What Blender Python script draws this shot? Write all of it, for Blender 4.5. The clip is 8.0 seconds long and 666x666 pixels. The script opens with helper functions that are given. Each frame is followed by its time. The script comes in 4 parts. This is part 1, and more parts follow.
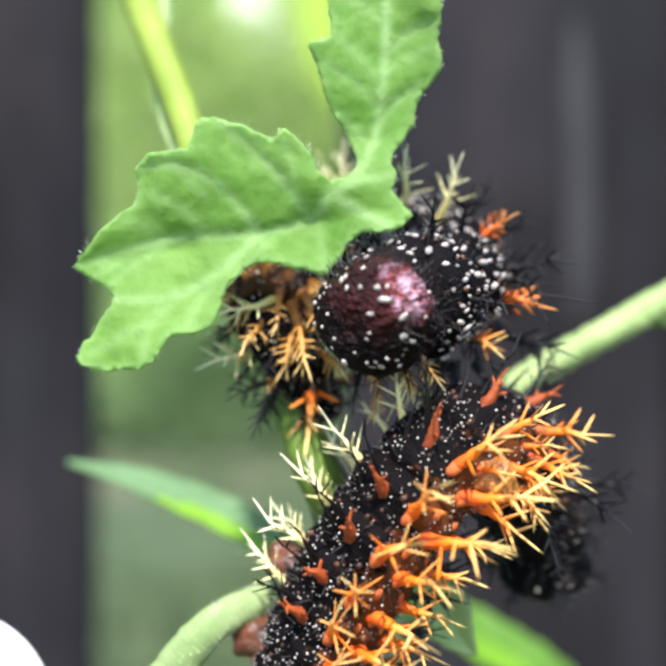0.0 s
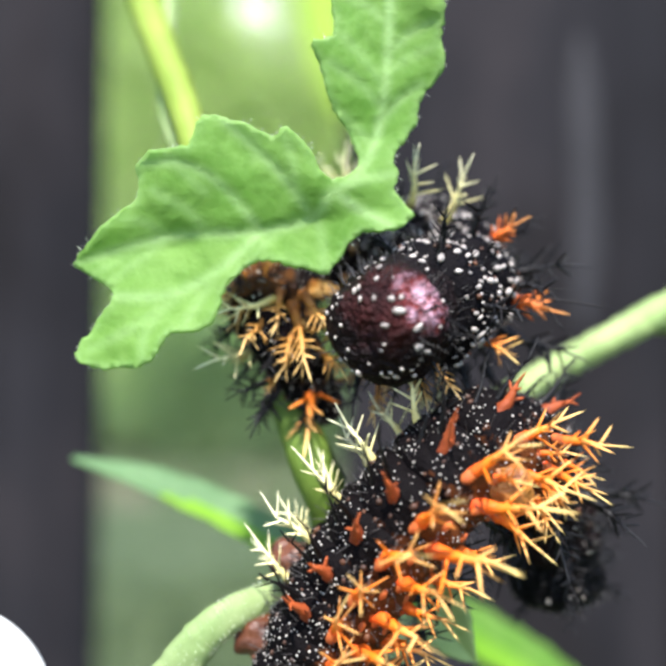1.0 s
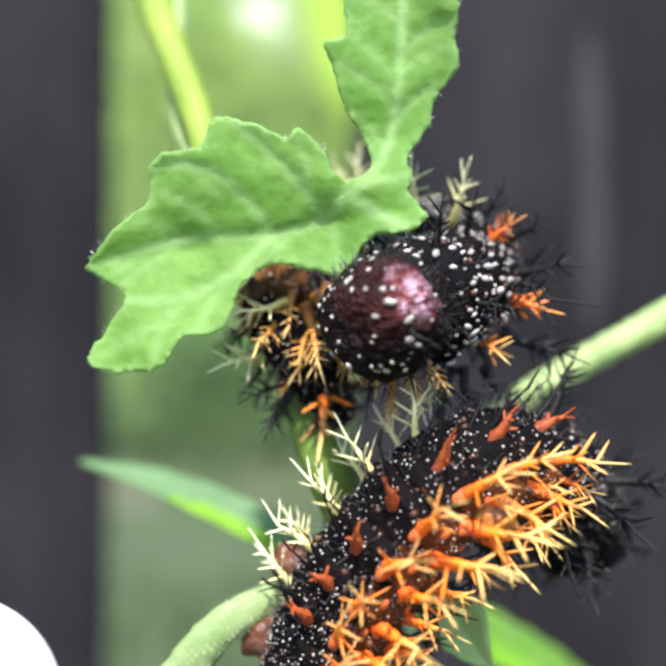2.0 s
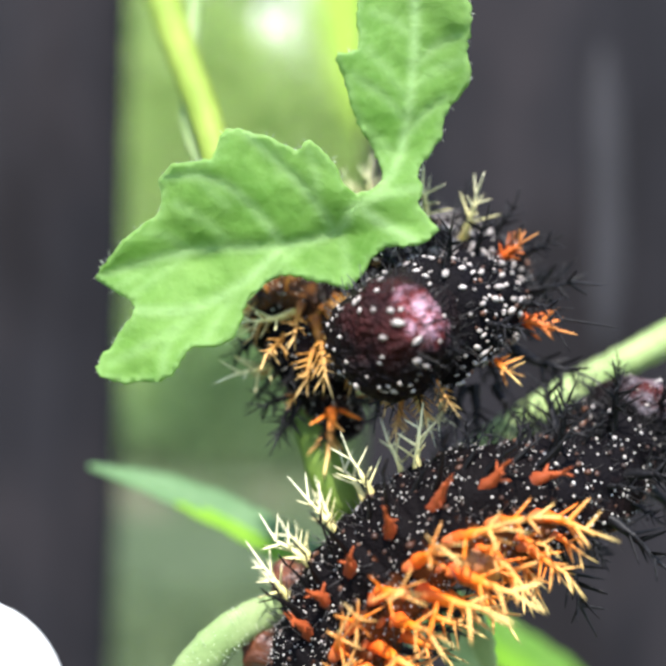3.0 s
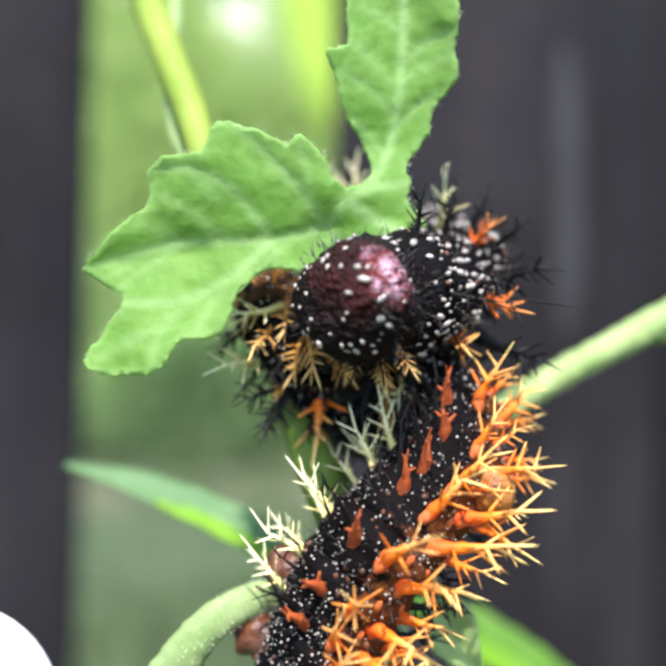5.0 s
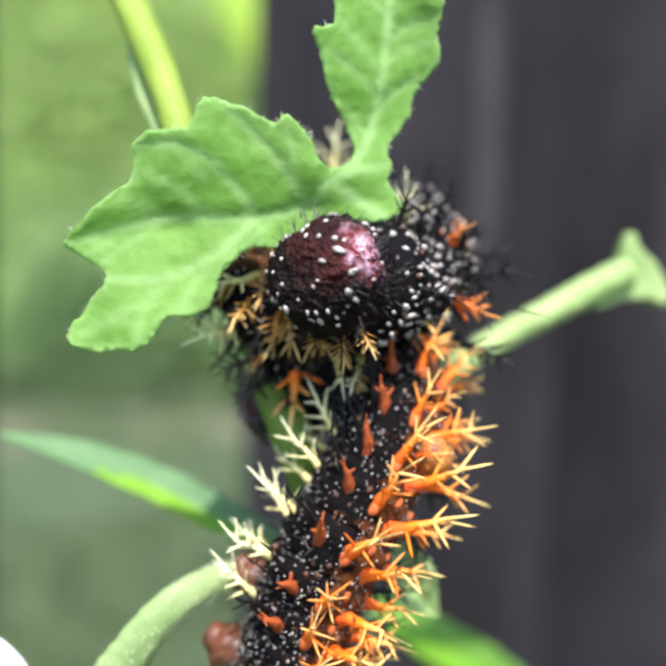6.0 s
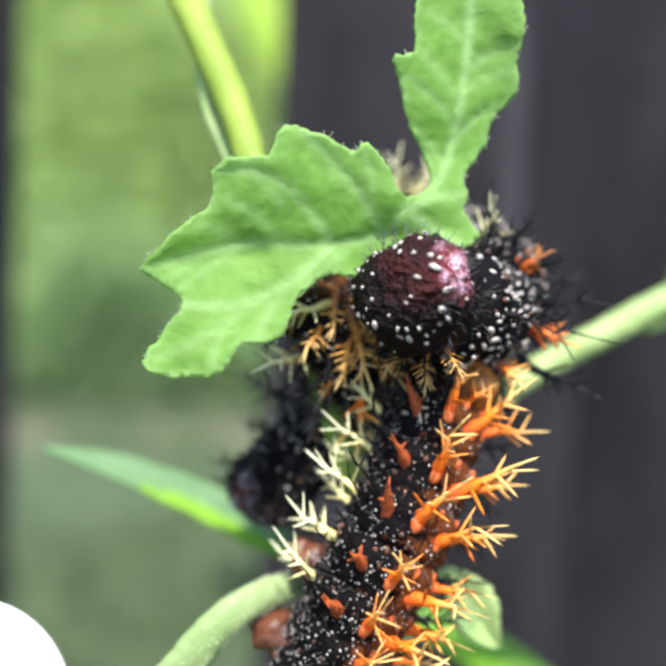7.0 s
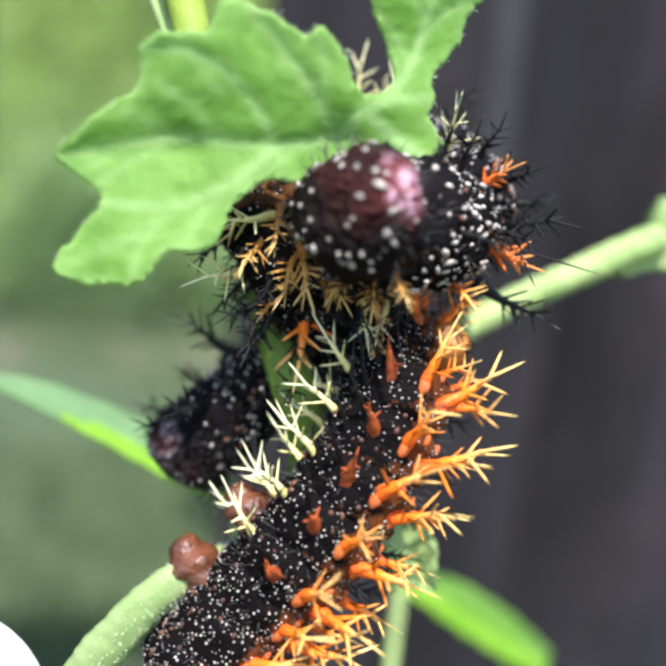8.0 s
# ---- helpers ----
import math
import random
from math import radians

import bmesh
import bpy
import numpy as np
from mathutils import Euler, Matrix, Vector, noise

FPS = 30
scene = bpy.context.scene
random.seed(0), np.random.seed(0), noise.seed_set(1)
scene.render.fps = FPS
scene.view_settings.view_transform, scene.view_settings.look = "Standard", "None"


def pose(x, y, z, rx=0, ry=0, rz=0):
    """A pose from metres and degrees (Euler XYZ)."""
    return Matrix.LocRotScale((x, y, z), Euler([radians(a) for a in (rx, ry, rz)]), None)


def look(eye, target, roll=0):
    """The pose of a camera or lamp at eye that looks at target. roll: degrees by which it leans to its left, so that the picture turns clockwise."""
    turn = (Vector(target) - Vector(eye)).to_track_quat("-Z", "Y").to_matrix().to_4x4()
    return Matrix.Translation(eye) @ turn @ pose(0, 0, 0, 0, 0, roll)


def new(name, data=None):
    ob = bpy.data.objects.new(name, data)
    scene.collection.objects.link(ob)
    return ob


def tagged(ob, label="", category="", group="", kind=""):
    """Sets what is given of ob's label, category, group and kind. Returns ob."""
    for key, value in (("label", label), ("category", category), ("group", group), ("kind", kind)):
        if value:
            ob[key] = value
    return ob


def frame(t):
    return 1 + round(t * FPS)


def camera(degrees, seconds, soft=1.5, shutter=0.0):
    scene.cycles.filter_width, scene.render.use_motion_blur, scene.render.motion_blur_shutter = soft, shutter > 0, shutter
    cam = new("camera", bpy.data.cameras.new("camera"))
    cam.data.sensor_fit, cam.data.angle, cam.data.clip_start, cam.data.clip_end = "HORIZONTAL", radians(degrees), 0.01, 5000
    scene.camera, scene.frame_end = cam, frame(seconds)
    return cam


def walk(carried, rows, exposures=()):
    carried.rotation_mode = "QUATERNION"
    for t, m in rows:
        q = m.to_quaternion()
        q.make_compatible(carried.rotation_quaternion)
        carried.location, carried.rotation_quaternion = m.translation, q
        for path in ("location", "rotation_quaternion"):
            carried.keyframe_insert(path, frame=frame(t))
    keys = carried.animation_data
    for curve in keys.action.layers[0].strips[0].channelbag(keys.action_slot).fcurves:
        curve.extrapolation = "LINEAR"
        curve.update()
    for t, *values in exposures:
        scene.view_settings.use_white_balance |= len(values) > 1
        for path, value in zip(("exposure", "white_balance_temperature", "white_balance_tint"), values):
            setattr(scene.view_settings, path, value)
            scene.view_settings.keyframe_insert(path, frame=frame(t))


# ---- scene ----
from mathutils import geometry

# ---- camera: a phone held a hand's width from the plant ----
cam = camera(50.0, 8.0, soft=3.5)
cam.data.dof.use_dof = True
cam.data.dof.focus_distance = 0.0325
cam.data.dof.aperture_fstop = 20.0
PATH = [
    (0.0, pose(-0.00000, -0.03530, 0.50000, 90.000, 0.000, 0.000)),
    (0.5, pose(0.00030, -0.03504, 0.50007, 90.146, 0.501, 0.334)),
    (1.0, pose(0.00019, -0.03500, 0.49949, 90.841, -0.533, 0.326)),
    (1.5, pose(-0.00015, -0.03487, 0.49948, 90.788, -0.167, 0.432)),
    (3.0, pose(-0.00003, -0.03460, 0.49972, 91.682, -1.024, 1.743)),
    (3.5, pose(0.00010, -0.03459, 0.49963, 91.816, -1.053, 1.745)),
    (4.0, pose(-0.00011, -0.03440, 0.49956, 91.293, -0.905, 1.457)),
    (4.5, pose(-0.00052, -0.03469, 0.49969, 91.316, -0.852, 0.741)),
    (5.0, pose(-0.00124, -0.03489, 0.49959, 91.337, -0.989, -1.180)),
    (5.2, pose(-0.00103, -0.03517, 0.49977, 90.678, -0.812, -2.235)),
    (6.3, pose(-0.00546, -0.03621, 0.50226, 85.237, -2.203, -8.993)),
    (6.5, pose(-0.00519, -0.03643, 0.50258, 84.903, -2.681, -8.103)),
    (7.0, pose(-0.00753, -0.03520, 0.50237, 86.953, -2.728, -7.017)),
    (7.5, pose(-0.00634, -0.03482, 0.50104, 87.340, -3.846, -7.009)),
    (8.0, pose(-0.00537, -0.03208, 0.50150, 81.823, -6.439, -8.533)),
]
walk(cam, PATH, exposures=((0.0, 1.67, 6200, 13), (8.0, 1.67, 6200, 13)))

# ---- daylight ----
SUN_FROM = Vector((-0.02, -0.53, 0.84)).normalized()
world = bpy.data.worlds.new("daylight")
scene.world = world
world.use_nodes = True
wn = world.node_tree.nodes
sky = wn.new("ShaderNodeTexSky")
sky.sky_type = "NISHITA"
sky.sun_disc = False
sky.sun_elevation = math.asin(SUN_FROM.z)
sky.sun_rotation = math.atan2(SUN_FROM.x, SUN_FROM.y)
wn["Background"].inputs["Strength"].default_value = 0.13
world.node_tree.links.new(sky.outputs[0], wn["Background"].inputs["Color"])
sun_data = bpy.data.lights.new("sun", "SUN")
sun_data.energy, sun_data.angle, sun_data.color = 3.3, radians(0.6), (1.0, 0.95, 0.87)
sun = new("sun", sun_data)
sun.matrix_world = look(SUN_FROM * 5, (0, 0, 0))

MM = 0.001
MID = Vector((0, 0, 0.5))


def at(p):
    """A place given in millimetres from the middle of the plant, half a metre above the ground."""
    return MID + Vector(p) * MM


# ---- materials ----
class Nodes:
    def __init__(self, name):
        self.mat = bpy.data.materials.new(name)
        self.mat.use_nodes = True
        self.tree = self.mat.node_tree
        self.shader = self.tree.nodes["Principled BSDF"]
        self.out = self.tree.nodes["Material Output"]
        self.coord = self.add("ShaderNodeTexCoord")

    def add(self, kind, **values):
        n = self.tree.nodes.new(kind)
        for key, v in values.items():
            n.inputs[key.replace("_", " ")].default_value = v
        return n

    def link(self, a, b):
        self.tree.links.new(a, b)

    def noise(self, scale, detail=3.0, stretch=None, rough=0.5):
        n = self.add("ShaderNodeTexNoise", Scale=scale, Detail=detail, Roughness=rough)
        m = self.add("ShaderNodeMapping")
        if stretch:
            m.inputs["Scale"].default_value = stretch
        self.link(self.coord.outputs["Object"], m.inputs["Vector"])
        self.link(m.outputs[0], n.inputs["Vector"])
        return n.outputs["Fac"]

    def ramp(self, fac, stops):
        r = self.add("ShaderNodeValToRGB")
        els = r.color_ramp.elements
        while len(els) < len(stops):
            els.new(0.5)
        for e, (p, c) in zip(els, stops):
            e.position, e.color = p, (*c, 1)
        self.link(fac, r.inputs["Fac"])
        return r.outputs["Color"]

    def mix(self, fac, a, b, mode="MIX"):
        m = self.tree.nodes.new("ShaderNodeMix")
        m.data_type, m.blend_type = "RGBA", mode
        for sock, v in ((m.inputs[0], fac), (m.inputs[6], a), (m.inputs[7], b)):
            if hasattr(v, "is_linked"):
                self.link(v, sock)
            else:
                sock.default_value = v if isinstance(v, float) else (*v, 1)
        return m.outputs[2]

    def math(self, op, a, b=0.0):
        m = self.tree.nodes.new("ShaderNodeMath")
        m.operation = op
        for sock, v in ((m.inputs[0], a), (m.inputs[1], b)):
            if hasattr(v, "is_linked"):
                self.link(v, sock)
            else:
                sock.default_value = v
        return m.outputs[0]

    def axis(self, which, space="Object"):
        s = self.add("ShaderNodeSeparateXYZ")
        self.link(self.coord.outputs[space], s.inputs[0])
        return s.outputs[which]

    def bump(self, height, distance, strength=1.0):
        b = self.add("ShaderNodeBump", Distance=distance, Strength=strength)
        self.link(height, b.inputs["Height"])
        self.link(b.outputs[0], self.shader.inputs["Normal"])

    def colour(self, c):
        if hasattr(c, "is_linked"):
            self.link(c, self.shader.inputs["Base Color"])
        else:
            self.shader.inputs["Base Color"].default_value = (*c, 1)

    def rough(self, v):
        self.shader.inputs["Roughness"].default_value = v


def leafy(name, dark, light, clear, rough=0.6, scale=900.0, fine=6000.0, through_share=0.4, net_share=0.14):
    """Leaf or stem tissue: mottled green that lets light through. clear: the colour of the light that comes through."""
    n = Nodes(name)
    broad = n.noise(scale * 0.25, 3)
    grain = n.noise(fine, 2)
    c = n.ramp(broad, ((0.3, dark), (0.7, light)))
    c = n.mix(0.22, c, n.ramp(grain, ((0.3, dark), (0.75, light))))
    cells = n.add("ShaderNodeTexVoronoi", Scale=scale * 1.7)
    cells.feature = "DISTANCE_TO_EDGE"
    wav = n.add("ShaderNodeTexNoise", Scale=scale * 1.2, Detail=2.0)
    n.link(n.coord.outputs["Object"], wav.inputs["Vector"])
    drift = n.add("ShaderNodeVectorMath")
    drift.operation = "MULTIPLY_ADD"
    n.link(wav.outputs["Color"], drift.inputs[0])
    drift.inputs[1].default_value = (0.6 / scale,) * 3
    n.link(n.coord.outputs["Object"], drift.inputs[2])
    n.link(drift.outputs[0], cells.inputs["Vector"])
    net = n.ramp(cells.outputs["Distance"], ((0.0, (0, 0, 0)), (0.2, (1, 1, 1))))
    c = n.mix(n.math("MULTIPLY", n.math("SUBTRACT", 1.0, net), net_share), c, tuple(min(v * 1.25, 0.85) for v in light))
    c = n.mix(n.ramp(n.noise(scale * 0.7, 4, rough=0.65), ((0.35, (0.35, 0.35, 0.35)), (0.6, (0, 0, 0)))), c, tuple(v * 0.8 for v in dark))
    rib = n.add("ShaderNodeAttribute")
    rib.attribute_name = "vein"
    c = n.mix(n.math("MULTIPLY", rib.outputs["Fac"], n.math("ADD", n.noise(scale * 0.5, 2), 0.22)), c, tuple(min(v * 1.15 + 0.16, 0.9) for v in light))
    n.colour(c)
    n.rough(rough)
    n.shader.inputs["Specular IOR Level"].default_value = 0.28
    n.bump(n.math("ADD", n.noise(scale * 2.2, 4), n.math("ADD", n.noise(scale * 0.9, 3), n.math("MULTIPLY", net, net_share))), 0.11 / scale, 0.45)
    glow = n.add("ShaderNodeBsdfTranslucent")
    n.link(n.mix(0.35, clear, c), glow.inputs["Color"])
    both = n.add("ShaderNodeMixShader", Fac=through_share)
    n.link(n.shader.outputs[0], both.inputs[1])
    n.link(glow.outputs[0], both.inputs[2])
    n.link(both.outputs[0], n.out.inputs["Surface"])
    return n.mat


LEAF = leafy("leaf_green", (0.130, 0.305, 0.036), (0.275, 0.46, 0.11), (0.40, 0.64, 0.05), through_share=0.5)
VEIN = leafy("leaf_vein", (0.30, 0.50, 0.13), (0.40, 0.60, 0.22), (0.4, 0.65, 0.1), net_share=0.0)
STEM = leafy("stem_yellow_green", (0.19, 0.29, 0.03), (0.33, 0.42, 0.07), (0.45, 0.55, 0.08), through_share=0.25, net_share=0.0)
PALE = leafy("pale_green_stalk", (0.24, 0.37, 0.115), (0.43, 0.52, 0.22), (0.5, 0.64, 0.2), through_share=0.2, net_share=0.0)
DARK_STEM = leafy("dark_green_stem", (0.075, 0.135, 0.014), (0.15, 0.225, 0.035), (0.2, 0.32, 0.03), through_share=0.15, net_share=0.0)
# blue-green that carries the sky's reflection on the narrow leaf
TEAL = leafy("skylit_leaf_green", (0.11, 0.225, 0.09), (0.19, 0.315, 0.145), (0.30, 0.46, 0.09), through_share=0.4)
GRASS = leafy("grass_blade", (0.32, 0.52, 0.05), (0.50, 0.68, 0.10), (0.6, 0.85, 0.06), scale=60, fine=400)
HEDGE = leafy("hedge_leaf", (0.23, 0.36, 0.13), (0.57, 0.65, 0.31), (0.62, 0.80, 0.30), scale=12, fine=300, through_share=0.6)
TURF = leafy("turf_blade", (0.12, 0.165, 0.08), (0.21, 0.26, 0.14), (0.26, 0.36, 0.17), scale=12, fine=300, through_share=0.5)
DOWNY = leafy("downy_stalk", (0.19, 0.28, 0.095), (0.34, 0.42, 0.19), (0.45, 0.58, 0.25), through_share=0.15, net_share=0.0)
# brighter leaf green, with the sunlight on a near half put into the colour
SUNLIT_HALF = leafy("sunlit_half_green", (0.16, 0.36, 0.02), (0.29, 0.50, 0.05), (0.42, 0.68, 0.03))
BUSH = leafy("bush_leaf", (0.15, 0.25, 0.11), (0.34, 0.44, 0.23), (0.4, 0.56, 0.25), scale=12, fine=300, through_share=0.5)
WHITE = leafy("white_shape", (0.80, 0.80, 0.78), (0.9, 0.9, 0.88), (0.9, 0.9, 0.85), through_share=0.15, net_share=0.0)


def skin(name, back, mottle, spread=0.5, rough=0.7):
    """Caterpillar skin: near black with brown blotches on one flank and fine wrinkles."""
    n = Nodes(name)
    blot = n.noise(650, 4, rough=0.65)
    side = n.math("MULTIPLY", n.axis(1), -620.0)
    fac = n.math("ADD", n.math("MULTIPLY", n.math("SUBTRACT", blot, 0.5), 4.0), n.math("ADD", side, spread - 0.5))
    c = n.ramp(fac, ((0.25, back), (0.7, mottle)))
    c = n.mix(0.4, c, n.ramp(n.noise(3500, 2), ((0.35, back), (0.8, tuple(v * 1.6 for v in back)))))
    n.colour(c)
    n.rough(rough)
    n.shader.inputs["Specular IOR Level"].default_value = 0.045
    n.bump(n.math("ADD", n.noise(1500, 3, (2.5, 1, 1)), n.noise(5000, 2)), 0.00012, 0.7)
    return n.mat


SKIN = skin("black_skin", (0.0034, 0.0026, 0.0028), (0.14, 0.042, 0.011), 0.06)
SKIN_BROWN = skin("brown_skin", (0.006, 0.004, 0.003), (0.12, 0.048, 0.012), 0.0)
SKIN_BLACK = skin("velvet_black_skin", (0.0038, 0.0032, 0.0038), (0.016, 0.009, 0.008), 0.2)


def head_skin(name, sheen, dark, highlight_at):
    """Dark head skin, its maroon face darker away from one point; a paler highlight is painted at a place of its own.
    """
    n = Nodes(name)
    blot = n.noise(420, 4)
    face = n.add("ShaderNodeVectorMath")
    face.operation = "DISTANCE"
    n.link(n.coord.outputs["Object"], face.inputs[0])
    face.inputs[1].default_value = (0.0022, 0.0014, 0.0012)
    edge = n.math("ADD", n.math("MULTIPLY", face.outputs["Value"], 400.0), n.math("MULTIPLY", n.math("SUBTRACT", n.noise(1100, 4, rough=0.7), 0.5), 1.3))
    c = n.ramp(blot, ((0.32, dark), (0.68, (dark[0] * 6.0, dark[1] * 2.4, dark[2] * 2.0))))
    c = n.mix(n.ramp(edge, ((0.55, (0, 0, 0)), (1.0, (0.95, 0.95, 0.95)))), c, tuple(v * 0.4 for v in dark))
    # the highlight is painted into the colour; roughness is the same all over
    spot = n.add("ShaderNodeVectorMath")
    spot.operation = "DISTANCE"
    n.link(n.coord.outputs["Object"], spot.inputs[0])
    spot.inputs[1].default_value = highlight_at
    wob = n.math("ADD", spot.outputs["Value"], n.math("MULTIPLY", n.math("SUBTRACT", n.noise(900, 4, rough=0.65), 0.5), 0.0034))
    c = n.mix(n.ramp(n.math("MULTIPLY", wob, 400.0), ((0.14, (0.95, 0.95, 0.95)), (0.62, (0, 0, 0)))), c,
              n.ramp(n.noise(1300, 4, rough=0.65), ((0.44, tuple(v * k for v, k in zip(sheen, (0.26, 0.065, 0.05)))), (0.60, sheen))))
    n.colour(c)
    n.rough(0.6)
    n.shader.inputs["Specular IOR Level"].default_value = 0.11
    n.bump(n.math("ADD", n.noise(2600, 3), n.math("MULTIPLY", n.noise(800, 4, rough=0.6), 2.0)), 0.0006, 1.0)
    return n.mat


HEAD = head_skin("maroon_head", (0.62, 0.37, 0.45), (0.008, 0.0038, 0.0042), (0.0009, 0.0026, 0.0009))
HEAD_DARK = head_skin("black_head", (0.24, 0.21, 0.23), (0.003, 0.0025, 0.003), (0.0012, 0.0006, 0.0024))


def plain(name, dark, light, rough, scale, bump=0.00004):
    n = Nodes(name)
    n.colour(n.ramp(n.noise(scale, 3), ((0.3, dark), (0.7, light))))
    n.rough(rough)
    n.bump(n.noise(scale * 2.5, 3), bump, 0.6)
    return n.mat


SPECK = plain("white_speck", (0.30, 0.27, 0.23), (0.66, 0.62, 0.56), 0.5, 2500)
DOT = plain("dull_white_dot", (0.16, 0.135, 0.12), (0.50, 0.45, 0.40), 0.6, 1800)
RIDGE = plain("orange_ridge", (0.30, 0.05, 0.010), (0.56, 0.15, 0.016), 0.75, 1600)
PROLEG = plain("red_brown_proleg", (0.045, 0.014, 0.007), (0.15, 0.05, 0.02), 0.42, 900, 0.0003)
NODULE = plain("brown_nodule", (0.022, 0.010, 0.006), (0.13, 0.046, 0.016), 0.5, 500, 0.0001)
OCHRE = plain("ochre_skin", (0.17, 0.05, 0.008), (0.46, 0.19, 0.028), 0.5, 1100, 0.0003)
FUZZ = plain("grey_hair", (0.008, 0.007, 0.008), (0.07, 0.065, 0.06), 0.5, 700)
HAIR = plain("pale_hair", (0.42, 0.50, 0.32), (0.62, 0.67, 0.5), 0.5, 1500)


def spiny(name, base, middle, tip):
    """A branching spine, coloured along its length."""
    n = Nodes(name)
    along = n.math("ADD", n.math("MULTIPLY", n.axis(2), 1 / 0.0034), n.math("MULTIPLY", n.math("SUBTRACT", n.noise(1500, 2), 0.5), 0.35))
    n.colour(n.ramp(along, ((0.05, base), (0.4, middle), (1.0, tip))))
    n.rough(0.55)
    n.shader.inputs["Specular IOR Level"].default_value = 0.25
    n.bump(n.noise(4000, 2), 0.00008, 0.8)
    return n.mat


SPINE_ORANGE = spiny("orange_spine", (0.60, 0.070, 0.009), (0.75, 0.18, 0.008), (0.86, 0.62, 0.22))
SPINE_RUST = spiny("rust_spine", (0.60, 0.055, 0.012), (0.64, 0.12, 0.014), (0.70, 0.34, 0.10))
SPINE_RED = spiny("red_stub", (0.20, 0.04, 0.012), (0.34, 0.075, 0.018), (0.06, 0.014, 0.010))
SPINE_CREAM = spiny("cream_spine", (0.52, 0.42, 0.13), (0.74, 0.67, 0.30), (0.84, 0.82, 0.54))
SPINE_GOLD = spiny("gold_spine", (0.26, 0.085, 0.012), (0.46, 0.21, 0.035), (0.64, 0.45, 0.18))
SPINE_BLACK = spiny("black_spine", (0.003, 0.0027, 0.003), (0.003, 0.0027, 0.003), (0.010, 0.010, 0.011))


def fence_wood():
    n = Nodes("dark_weathered_board")
    info = n.add("ShaderNodeObjectInfo")
    shift = n.add("ShaderNodeVectorMath")
    n.link(n.coord.outputs["Object"], shift.inputs[0])
    n.link(n.math("MULTIPLY", info.outputs["Random"], 7.0), shift.inputs[1])

    def grain(scale, detail, stretch):
        m = n.add("ShaderNodeMapping", Scale=stretch)
        t = n.add("ShaderNodeTexNoise", Scale=scale, Detail=detail)
        n.link(shift.outputs[0], m.inputs["Vector"])
        n.link(m.outputs[0], t.inputs["Vector"])
        return t.outputs["Fac"]

    c = n.ramp(grain(70, 4, (1.0, 1.0, 0.05)), ((0.3, (0.010, 0.0092, 0.0108)), (0.72, (0.021, 0.0195, 0.022))))
    c = n.mix(n.ramp(grain(26, 3, (1.0, 1.0, 0.5)), ((0.4, (0, 0, 0)), (0.65, (0.8, 0.8, 0.8)))), c, (0.0265, 0.0225, 0.0240))
    c = n.mix(n.ramp(grain(15, 3, (1.0, 1.0, 0.45)), ((0.36, (0.85, 0.85, 0.85)), (0.5, (0, 0, 0)))), c, (0.0085, 0.0072, 0.0078))
    c = n.mix(n.ramp(grain(28, 2, (1.0, 1.0, 0.13)), ((0.62, (0, 0, 0)), (0.72, (0.8, 0.8, 0.8)))), c, (0.031, 0.029, 0.032))
    n.colour(c)
    n.rough(0.9)
    n.shader.inputs["Specular IOR Level"].default_value = 0.15
    n.bump(grain(160, 4, (1, 1, 0.05)), 0.0015, 0.7)
    return n.mat


BOARD = fence_wood()
SCUFF = plain("pale_weathered_grain", (0.013, 0.0122, 0.014), (0.022, 0.0205, 0.0235), 0.85, 160, 0.0004)


def lawn():
    n = Nodes("lawn_soil")
    c = n.ramp(n.noise(14, 5), ((0.3, (0.028, 0.048, 0.018)), (0.7, (0.068, 0.098, 0.042))))
    edge = n.math("ADD", n.axis(1), n.math("MULTIPLY", n.math("SUBTRACT", n.noise(3, 4), 0.5), 1.6))
    bare = n.math("SUBTRACT", 1.0, n.math("MULTIPLY", n.math("ABSOLUTE", n.math("SUBTRACT", edge, 2.55)), 2.4))
    c = n.mix(n.ramp(bare, ((0.1, (0, 0, 0)), (0.8, (0.42, 0.42, 0.42)))), c, n.ramp(n.noise(30, 4), ((0.3, (0.15, 0.105, 0.08)), (0.7, (0.27, 0.195, 0.155)))))
    n.colour(c)
    n.rough(0.95)
    n.bump(n.noise(60, 5), 0.02, 0.8)
    return n.mat


LAWN = lawn()
# white of the added slab that stands for bright sky between leaves
SKY_WHITE = plain("sky_white", (0.56, 0.57, 0.52), (0.68, 0.69, 0.64), 0.9, 6, 0.002)


# ---- building tools ----
def mesh_of(name, bm, material, smooth=True):
    me = bpy.data.meshes.new(name)
    bm.normal_update()
    bm.to_mesh(me)
    bm.free()
    me.materials.append(material)
    if smooth:
        me.polygons.foreach_set("use_smooth", [True] * len(me.polygons))
    return me


def part(name, bm, material, parent, label="", place=None, smooth=True):
    """Links a bmesh, or a ready mesh, as one object under its thing or part; place is in the parent's space."""
    me = bm if isinstance(bm, bpy.types.Mesh) else mesh_of(name, bm, material, smooth)
    ob = new(name, me)
    ob.parent = parent
    if place is not None:
        ob.matrix_basis = place
    return tagged(ob, label) if label else ob


